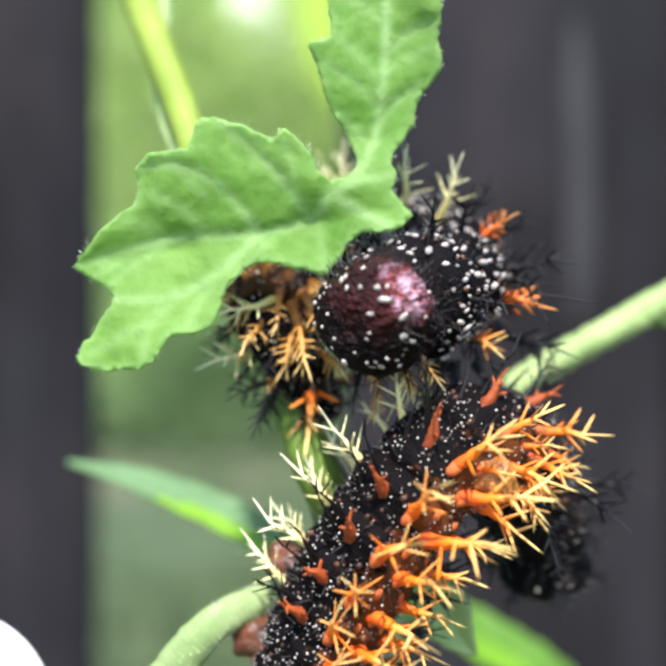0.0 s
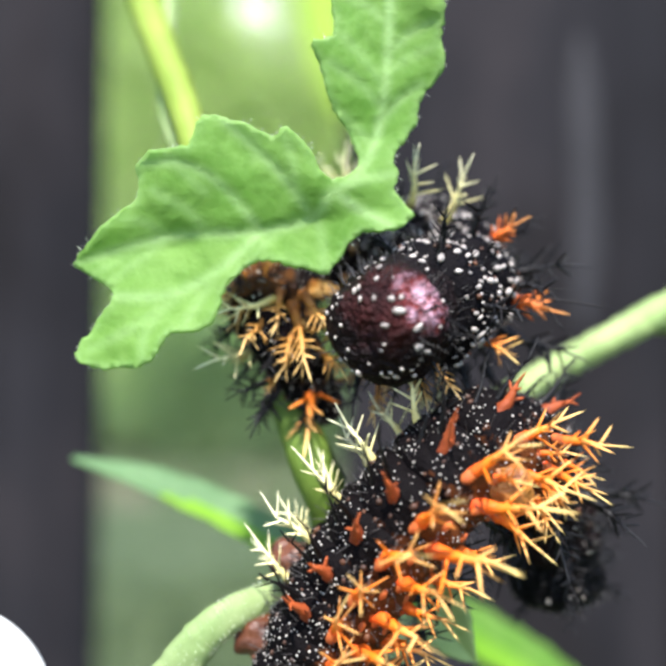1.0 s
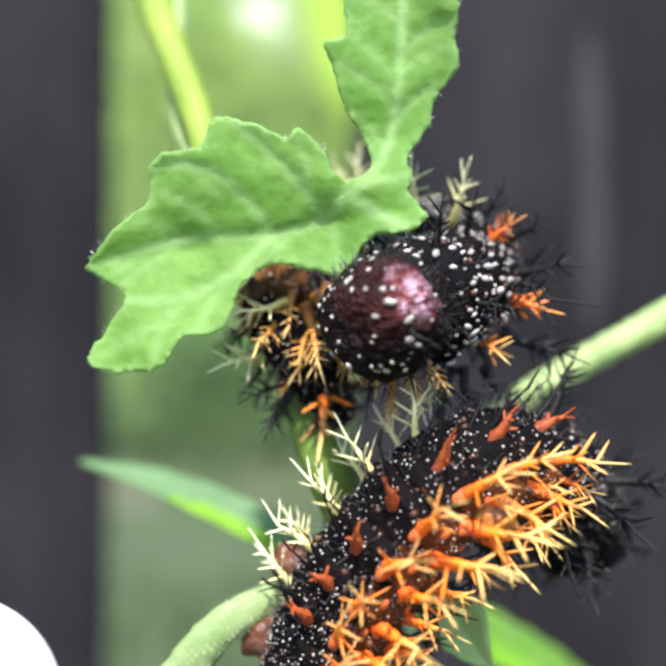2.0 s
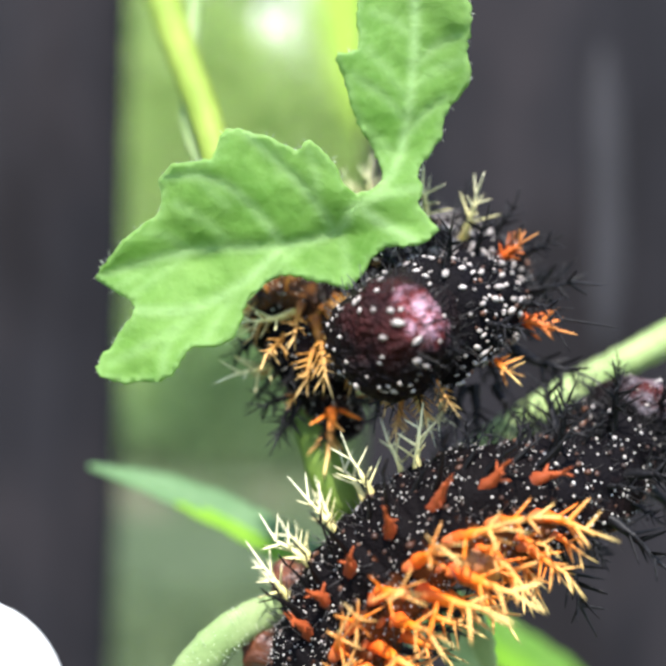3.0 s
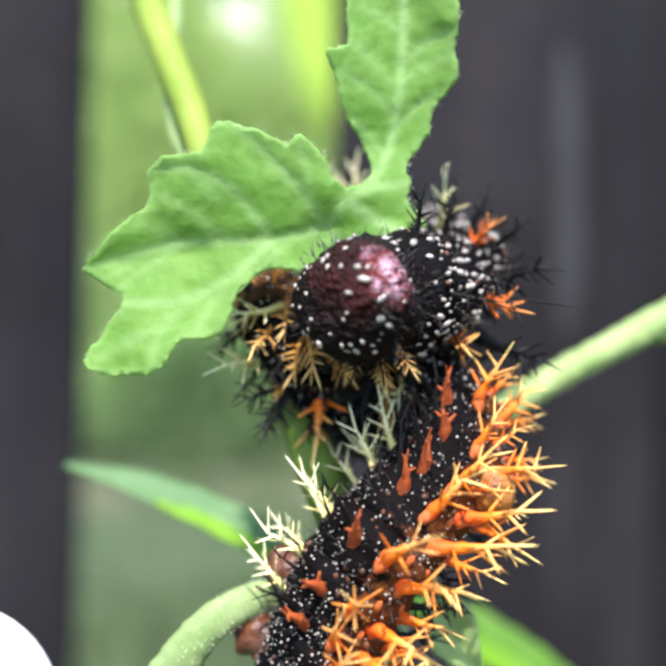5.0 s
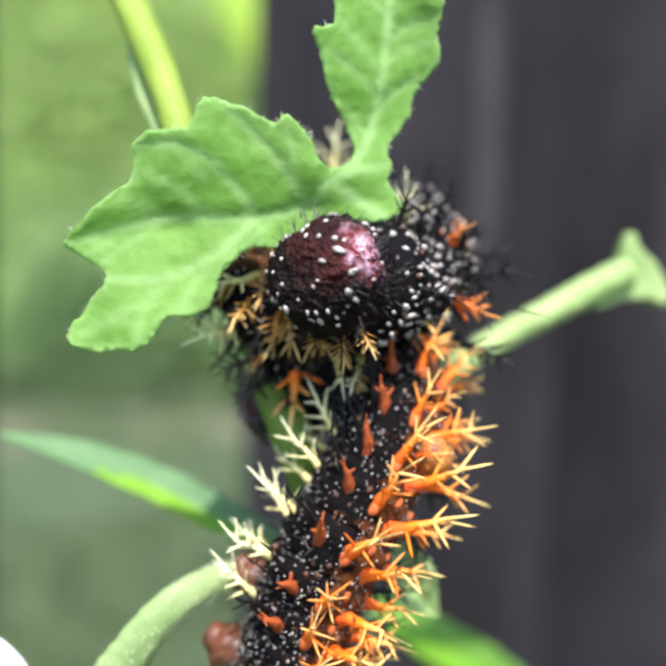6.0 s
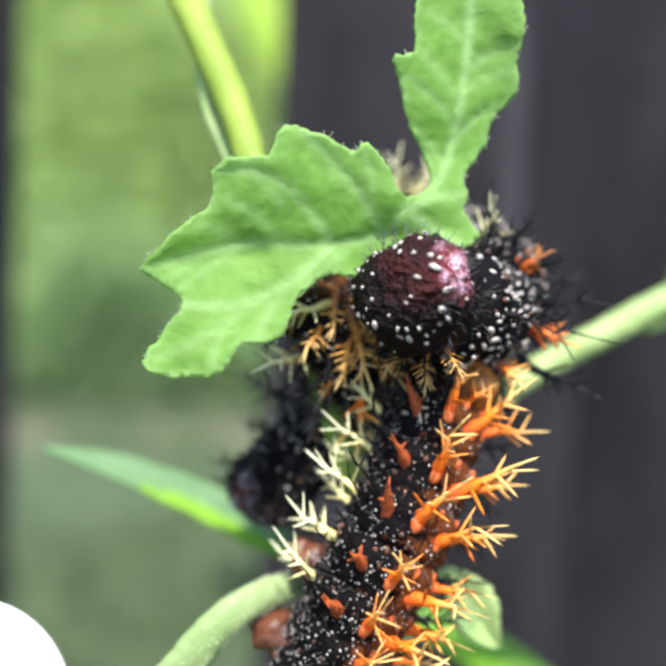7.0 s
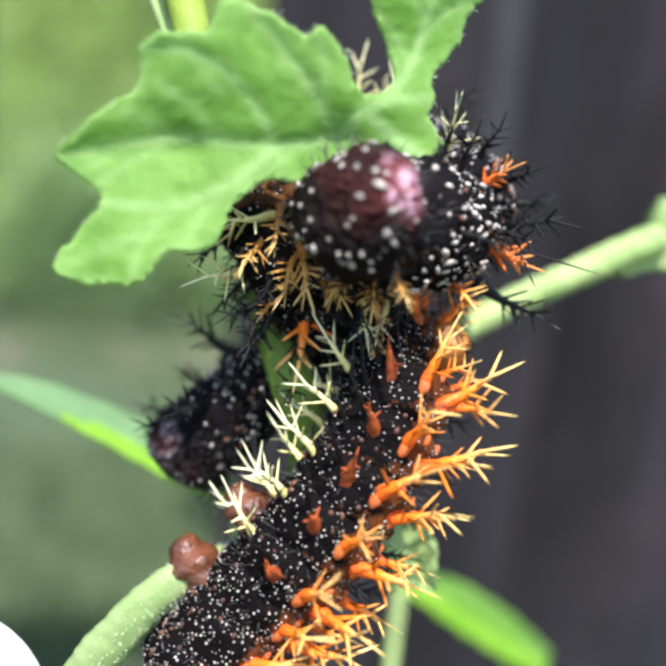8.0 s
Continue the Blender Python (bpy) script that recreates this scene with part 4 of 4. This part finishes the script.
def grass():
    """Blades of grass in uneven tufts over the near lawn."""
    rng = random.Random(12)
    verts, faces = [], []
    for _ in range(2200):
        x, y = rng.gauss(-0.5, 1.1), 0.55 + abs(rng.gauss(0, 1.5))
        if noise.noise(Vector((x * 1.3, y * 1.3, 2.0))) < (0.12 if abs(y - 2.5) < 0.28 else -0.12):
            continue
        for _ in range(12):
            c = Vector((x + rng.gauss(0, 0.03), y + rng.gauss(0, 0.03), -0.004))
            a, h = rng.uniform(0, 6.3), rng.uniform(0.03, 0.075)
            side = Vector((math.cos(a), math.sin(a), 0)) * 0.0025
            tip = c + Vector((rng.uniform(-0.5, 0.5) * h, rng.uniform(-0.5, 0.5) * h, h))
            i = len(verts)
            verts += [c - side, c + side, c.lerp(tip, 0.55) + side * 0.8 + Vector((0, 0, 0.006)), c.lerp(tip, 0.55) - side * 0.8 + Vector((0, 0, 0.006)), tip]
            faces += [(i, i + 1, i + 2, i + 3), (i + 3, i + 2, i + 4)]
    me = bpy.data.meshes.new("grass")
    me.from_pydata(verts, [], faces)
    me.materials.append(TURF)
    tagged(new("grass", me), "short sunlit grass in tufts on the lawn", "grass", kind="stuff")


grass()


def tall_weed():
    """A weed behind the fence: a stem hidden by a board, with long leaves that hang into the gap."""
    root = tagged(new("tall_weed"), "tall weed with long yellow-green leaves behind the fence", "plant")
    root.location = (0.056, 0.60, 0)
    bm = bmesh.new()
    needle(bm, Vector((0, 0, 0)), Vector((0.004, 0, 1.15)), 0.005, 10)
    part("stalk", bm, DARK_STEM, root)
    for k, (z, reach, top) in enumerate(((0.66, 0.090, 0.32), (0.76, 0.076, 0.26), (0.82, 0.116, 0.19))):
        bm = bmesh.new()
        last = None
        for i in range(17):
            u = i / 16
            w = 0.018 * math.sin(math.pi * min(u * 0.9 + 0.08, 1)) + 0.0006
            c = Vector((-reach * (1 - (1 - u) ** 2.2), -0.01 * u, z + top * u ** 1.4))
            row = [bm.verts.new(c + Vector((dx * w, 0.3 * w * abs(dx), 0.2 * dx * w))) for dx in (-1, -0.5, 0, 0.5, 1)]
            if last:
                for j in range(4):
                    bm.faces.new((last[j], last[j + 1], row[j + 1], row[j]))
            last = row
        part("leaf", bm, GRASS, root)


tall_weed()


def sky_backing():
    """An added pale slab far behind the shrubs, for bright sky seen only through their leaves."""
    bm = bmesh.new()
    bmesh.ops.create_cube(bm, size=1, matrix=Matrix.Translation((-1.5, 9, 2.6)) @ Matrix.Diagonal((9, 0.25, 5.3, 1)))
    bmesh.ops.bevel(bm, geom=list(bm.edges), offset=0.02, segments=2, affect="EDGES")
    tagged(new("backdrop", mesh_of("backdrop", bm, SKY_WHITE)), "added pale backing for bright sky beyond the shrubs", "wall", kind="structure")


sky_backing()


# ---- what moves ----
HIKER_LINES = {}


def crawl(t, *points):
    HIKER_LINES[t] = points


crawl(0.0, (-1.97, 0.00, -19.44), (-0.40, 0.00, -14.61), (1.80, -1.00, -10.20), (4.40, -1.30, -6.80), (7.00, 0.00, -5.30), (9.60, 2.80, -6.40), (11.50, 5.60, -9.30), (12.30, 6.60, -12.80))
crawl(0.5, (-2.24, 0.00, -19.31), (-0.74, 0.00, -14.54), (1.60, -1.00, -10.25), (4.35, -1.30, -6.85), (6.95, 0.00, -5.35), (9.55, 2.80, -6.45), (11.45, 5.60, -9.35), (12.25, 6.60, -12.85))
crawl(1.0, (-1.77, 0.00, -19.15), (-0.17, 0.00, -14.41), (2.05, -1.00, -10.20), (4.90, -1.70, -6.90), (7.50, -0.40, -5.40), (10.10, 2.40, -6.50), (12.00, 5.20, -9.40), (12.80, 6.20, -12.90))
crawl(1.5, (-2.09, 0.00, -18.92), (-0.46, 0.00, -14.40), (1.80, -1.00, -10.30), (4.50, -1.25, -7.10), (7.20, 0.00, -5.70), (9.90, 2.70, -6.40), (11.80, 5.30, -9.10), (12.60, 6.40, -12.40))
crawl(3.0, (-1.85, 0.00, -18.27), (-0.61, 0.00, -13.52), (1.92, -1.00, -9.52), (5.24, -1.00, -7.38), (8.91, 0.00, -6.93), (12.17, 2.00, -5.97), (14.23, 3.00, -3.90))
crawl(3.5, (-1.72, 0.00, -17.85), (-0.48, 0.00, -13.30), (2.04, -1.00, -9.32), (5.36, -1.00, -7.18), (9.03, 0.00, -6.32), (12.07, 2.00, -4.68), (13.51, 2.50, -1.68))
crawl(4.0, (-1.79, 0.00, -18.21), (-0.54, 0.00, -13.66), (1.97, -1.00, -9.49), (5.08, -1.00, -6.97), (8.06, 0.50, -5.82), (9.58, 2.50, -3.92), (8.59, 5.00, -1.64))
crawl(4.5, (-1.80, 0.00, -18.21), (-0.33, 0.00, -13.73), (1.90, -1.00, -9.65), (4.63, -0.50, -7.34), (6.61, 1.00, -5.41), (6.98, 3.00, -2.81), (5.39, 6.00, -1.35))
crawl(5.0, (-1.93, 0.00, -18.39), (-0.46, 0.00, -13.92), (1.56, -1.00, -9.83), (3.99, 0.00, -7.63), (5.49, 1.00, -5.57), (5.37, 3.00, -2.95), (3.18, 6.00, -1.49), (1.59, 7.00, -4.28))
crawl(5.2, (-2.18, 0.00, -18.85), (-0.48, 0.00, -14.11), (1.59, -1.00, -9.98), (4.04, 0.00, -7.56), (5.34, 1.00, -5.48), (5.20, 3.00, -3.04), (2.91, 5.50, -1.80), (1.05, 6.50, -4.83))
crawl(6.3, (-1.60, 0.00, -21.65), (-0.80, 0.00, -16.55), (0.55, -0.50, -12.23), (2.23, 0.00, -9.23), (3.47, 1.00, -6.26), (3.59, 3.00, -4.03), (1.33, 6.00, -2.99), (-3.09, 7.00, -7.13))
crawl(6.5, (-1.20, 0.00, -21.83), (-0.45, 0.00, -16.63), (0.65, -0.50, -11.99), (2.04, 0.00, -8.95), (3.13, 1.00, -5.94), (3.06, 3.00, -3.70), (0.24, 6.00, -3.23), (-4.52, 7.00, -8.90))
crawl(7.0, (-3.56, 0.00, -19.48), (-1.74, 0.00, -14.60), (0.06, -0.50, -10.43), (1.35, 0.00, -7.51), (2.34, 1.00, -4.62), (2.50, 3.00, -2.42), (-0.09, 6.00, -1.89), (-5.22, 7.00, -9.07))
crawl(7.5, (-5.49, 0.00, -18.96), (-2.86, 0.00, -14.51), (-0.90, -0.50, -11.54), (0.80, 0.00, -8.43), (2.41, 1.00, -5.55), (3.26, 3.00, -3.39), (-0.14, 6.00, -3.18), (-5.97, 7.00, -10.14))
crawl(8.0, (-4.68, 0.00, -19.74), (-1.85, 0.00, -15.90), (0.35, -0.50, -12.60), (2.25, 0.00, -9.40), (3.45, 1.00, -6.50), (3.55, 3.00, -4.30), (0.30, 6.00, -4.43), (-5.54, 6.50, -10.77))

REST_TAIL = ((-1.13, 3.40, -3.02), (-1.89, 2.60, -1.49), (-3.00, 2.40, 0.20), (-3.70, 3.80, 1.84), (-2.59, 6.50, 3.33), (0.94, 8.50, 5.05), (4.48, 7.50, 5.45), (6.50, 5.00, 3.93))
REST_HEADS = {}


def turn_head(t, neck, head):
    REST_HEADS[t] = (neck, head)


turn_head(0.0, (6.00, 2.00, 2.52), (2.29, -2.20, 1.07))
turn_head(0.5, (5.95, 2.00, 2.61), (2.38, -2.20, 1.20))
turn_head(1.0, (6.46, 2.00, 2.37), (2.85, -2.20, 0.66))
turn_head(1.5, (5.49, 2.00, 2.49), (1.86, -2.20, 1.09))
turn_head(3.0, (5.56, 2.00, 2.18), (1.84, -2.20, 0.71))
turn_head(3.5, (5.04, 2.00, 2.50), (1.38, -2.20, 1.37))
turn_head(4.0, (5.64, 2.00, 1.97), (1.90, -2.20, 0.61))
turn_head(4.5, (4.77, 2.00, 2.33), (0.95, -2.20, 1.42))
turn_head(5.0, (4.56, 2.00, 2.87), (0.74, -2.20, 1.98))
turn_head(5.2, (4.62, 2.00, 2.73), (0.99, -2.20, 2.08))
turn_head(6.3, (4.76, 2.00, 1.36), (0.03, -2.20, 2.07))
turn_head(6.5, (4.94, 2.00, 1.26), (0.22, -2.20, 2.10))
turn_head(7.0, (5.03, 2.00, 1.78), (0.68, -2.20, 2.55))
turn_head(7.5, (5.22, 2.00, 1.56), (0.37, -2.20, 1.63))
turn_head(8.0, (4.87, 2.00, 2.18), (0.49, -2.20, 2.37))


HOOK_SWAY = {}
for t, p in zip((0.0, 0.5, 1.0, 1.5, 3.0, 3.5, 4.0, 4.5, 5.0, 5.2), ((-6.06, 0.60, -13.58), (-6.09, 0.60, -13.40), (-5.62, 0.60, -13.34), (-5.89, 0.60, -13.17), (-5.85, 0.60, -12.82), (-5.72, 0.60, -12.46), (-5.76, 0.60, -12.74), (-5.88, 0.60, -12.67), (-6.01, 0.60, -12.65), (-6.24, 0.60, -12.70))):
    HOOK_SWAY[t] = Vector(p) * MM
for t, p in zip((6.3, 6.5, 7.0, 7.5, 8.0), ((-7.39, 0.60, -14.26), (-7.26, 0.60, -14.33), (-7.70, 0.60, -13.06), (-6.99, 0.60, -13.41), (-6.59, 0.60, -15.07))):
    HOOK_SWAY[t] = Vector(p) * MM


NARROW_SWAY = {}
for t, p in zip((0.0, 0.5, 1.0, 1.5, 3.0, 3.5, 4.0, 4.5, 5.0, 5.2), ((-10.65, 62.00, -29.28), (-11.84, 62.00, -29.08), (-10.10, 62.00, -28.10), (-10.34, 62.00, -28.11), (-10.42, 62.00, -27.75), (-10.56, 62.00, -27.59), (-10.35, 62.00, -27.96), (-9.59, 62.00, -28.12), (-9.28, 62.00, -28.10), (-9.81, 62.00, -28.40))):
    NARROW_SWAY[t] = Vector(p) * MM
for t, p in zip((6.3, 6.5, 7.0, 7.5, 8.0), ((-8.4, 62.00, -32.2), (-8.4, 62.00, -32.9), (-7.2, 62.00, -31.4), (-5.5, 62.00, -31.2), (-10.72, 62.00, -33.0))):
    NARROW_SWAY[t] = Vector(p) * MM
LOWER_SWAY = {}
for t, p in zip((0.0, 0.5, 1.0, 1.5, 3.0, 3.5, 4.0, 4.5, 5.0, 5.2), ((15.91, 29.00, -26.62), (15.50, 29.00, -26.73), (16.16, 29.00, -25.80), (15.88, 29.00, -25.92), (15.95, 29.00, -24.75), (16.07, 29.00, -24.57), (15.78, 29.00, -25.14), (15.79, 29.00, -25.08), (16.45, 29.00, -25.17), (16.27, 29.00, -26.26))):
    LOWER_SWAY[t] = Vector(p) * MM
for t, p in zip((6.3, 6.5, 7.0, 7.5, 8.0), ((19.76, 29.00, -32.75), (19.76, 29.00, -32.77), (18.41, 29.00, -29.93), (19.31, 29.00, -29.46), (23.40, 29.00, -32.46))):
    LOWER_SWAY[t] = Vector(p) * MM
SHAPE_SWAY = {}
for t, p in zip((0.0, 0.5, 1.0, 1.5, 3.0, 3.5, 4.0, 4.5, 5.0, 5.2), ((-15.63, 0.50, -15.46), (-15.69, 0.50, -15.18), (-15.31, 0.50, -15.20), (-15.57, 0.50, -14.90), (-15.46, 0.50, -14.26), (-15.31, 0.50, -14.25), (-15.31, 0.50, -14.51), (-15.44, 0.50, -14.43), (-15.13, 0.50, -14.65), (-14.70, 0.50, -15.11))):
    SHAPE_SWAY[t] = Vector(p) * MM
for t, p in zip((6.3, 6.5, 7.0, 7.5, 8.0), ((-15.32, 0.50, -17.35), (-15.41, 0.50, -17.47), (-16.98, 0.50, -14.67), (-15.41, 0.50, -15.79), (-13.29, 0.50, -18.99))):
    SHAPE_SWAY[t] = Vector(p) * MM


def rest_poses(t):
    """Where each body ring of the curled caterpillar lies at a time."""
    line = spline([at(p) for p in (*REST_TAIL, *REST_HEADS[t])], len(rester_rings))
    return frames_along(line[:5], (-0.6, -0.8, -0.1)) + [frames_along([q], (0, 0, 1))[0] for q in line[5:]]


def dress_rester():
    """The large spines of the curled caterpillar, each from its foot to its tip, on the nearest body ring."""
    start = rest_poses(0.0)[:-1]
    large = (("cream_spine", (-3.14, 1.40, 1.66), (-5.58, -0.40, 0.46)), ("gold_spine", (-2.05, 1.30, 1.28), (-0.79, -1.20, -1.95)), ("gold_spine", (-1.83, 1.30, 0.52), (-2.95, -0.80, -1.97)),
             ("cream_spine", (-3.69, 2.50, -0.70), (-6.28, 0.60, -1.88)), ("gold_spine", (-0.86, 1.70, -0.68), (0.64, -0.40, -2.41)), ("orange_spine", (-1.18, 2.70, -1.94), (-0.94, 0.80, -5.71)),
             ("black_spine", (-2.99, 2.20, -2.59), (-4.25, 0.60, -4.29)), ("black_spine", (-2.81, 2.20, -2.70), (-3.40, 0.60, -4.93)), ("black_spine", (-3.12, 2.40, -2.26), (-4.92, 0.80, -3.56)), ("black_spine", (-4.91, 3.30, 0.67), (-6.49, 1.80, -0.75)),
             ("gold_spine", (-4.26, 2.60, 2.12), (-5.36, 0.20, 0.51)), ("gold_spine", (-3.37, 1.50, 1.07), (-3.98, -0.80, -1.15)), ("gold_spine", (-1.39, 1.20, 1.82), (-0.18, -1.20, -0.32)),
             ("gold_spine", (-4.87, 3.00, 2.60), (-5.48, 1.00, 1.81)), ("gold_spine", (-2.71, 1.40, 2.05), (-2.94, -1.00, 0.29)))
    near = (("cream_spine", (3.75, 2.80, 6.70), (4.25, 0.60, 9.00)), ("cream_spine", (5.80, 3.20, 6.20), (6.75, 1.20, 8.60)), ("rust_spine", (7.41, 2.90, 4.52), (9.24, 1.00, 6.56)),
            ("rust_spine", (7.63, 2.30, 2.15), (11.05, -0.30, 1.96)), ("orange_spine", (6.92, 2.10, 0.20), (8.57, 0.20, -1.18)), ("black_spine", (8.70, 3.10, 0.21), (11.87, 1.60, -1.56)),
            )
    below = (("black_spine", (6.53, 3.10, -1.74), (6.83, 2.00, -4.79)), ("black_spine", (5.91, 2.80, -1.72), (4.85, 1.60, -3.97)), ("gold_spine", (2.32, 1.50, -2.10), (2.44, 0.00, -4.54)),
            ("cream_spine", (3.69, 2.10, -2.14), (4.29, 0.60, -4.29)), ("black_spine", (1.31, 0.90, -2.07), (0.95, -0.60, -3.63)), ("black_spine", (8.26, 3.70, 3.80), (10.11, 2.80, 4.17)),
            ("black_spine", (8.40, 3.30, 3.31), (12.27, 1.80, 3.51)), ("cream_spine", (0.41, 7.60, 7.50), (1.03, 7.00, 10.92)), ("cream_spine", (-0.36, 7.60, 7.37), (-0.48, 7.00, 10.29)), ("cream_spine", (1.43, 7.60, 7.50), (2.44, 7.40, 10.77)),
            ("cream_spine", (4.82, 2.20, -1.70), (5.04, 0.60, -3.76)), ("black_spine", (7.65, 3.00, -1.73), (8.64, 1.40, -3.84)), ("black_spine", (8.70, 3.60, 5.18), (10.45, 2.40, 6.37)))
    for k, (kind, foot, tip) in enumerate(large + near + below):
        foot, tip = at(foot), at(tip)
        i = min(range(len(start)), key=lambda j: (start[j].translation - foot).length)
        turn = (tip - foot).to_track_quat("Z", "Y").to_matrix().to_4x4()
        size = (tip - foot).length / (3.3 * MM)
        wide = 1.15 if kind == "orange_spine" else 1.0
        part(kind, KINDS[kind][k % 4], None, rester_rings[i], "", start[i].inverted() @ Matrix.Translation(foot) @ turn @ Matrix.Diagonal((size * wide, size * wide, size, 1)))
    for foot, tip in (((9.92, 0.50, 2.00), (13.32, -1.00, 1.35)), ((9.92, 0.50, 1.79), (10.68, -0.50, 0.25)), ((8.64, 1.40, 5.54), (9.84, 0.60, 6.06)), ((8.47, 1.60, 6.01), (8.82, 0.80, 6.74))):
        foot, tip = at(foot), at(tip)
        i = min(range(len(start)), key=lambda j: (start[j].translation - foot).length)
        bm = bmesh.new()
        needle(bm, foot, tip, 0.07 * MM, 6)
        bm.transform(start[i].inverted())
        part("bristle", bm, SPINE_BLACK, rester_rings[i])


dress_rester()


def motions():
    """Both caterpillars bend: each body ring is carried along its own bent line."""
    start = PATH[0][1].translation
    walk(twig, [(t, Matrix.Translation((m.translation - start) * (1 - TWIG_NEAR))) for t, m in PATH])
    walk(hook, [(t, Matrix.Translation(p - HOOK_SWAY[0.0])) for t, p in HOOK_SWAY.items()])
    walk(narrow, [(t, Matrix.Translation((NARROW_SWAY[t] - NARROW_SWAY[0.0]) * NARROW_NEAR + (m.translation - start) * (1 - NARROW_NEAR))) for t, m in PATH])
    walk(lower, [(t, Matrix.Translation(p - LOWER_SWAY[0.0])) for t, p in LOWER_SWAY.items()])
    walk(corner_shape, [(t, Matrix.Translation(p - SHAPE_SWAY[0.0])) for t, p in SHAPE_SWAY.items()])
    home = hiker.matrix_basis.inverted()
    rows = {ring: [] for ring in hiker_rings}
    for t, points in HIKER_LINES.items():
        line = spline([at(p) for p in points], len(hiker_rings))
        for ring, m in zip(hiker_rings, frames_along(line, (-0.58, -0.80, 0.15) if t < 7.2 else (-0.42, -0.88, 0.25))):
            rows[ring].append((t, home @ m))
    for ring, keys in rows.items():
        walk(ring, keys)
    home = rester.matrix_basis.inverted()
    rows = {ring: [] for ring in rester_rings}
    for t in REST_HEADS:
        for ring, m in zip(rester_rings, rest_poses(t)):
            rows[ring].append((t, home @ m))
    for ring, keys in rows.items():
        walk(ring, keys)


motions()
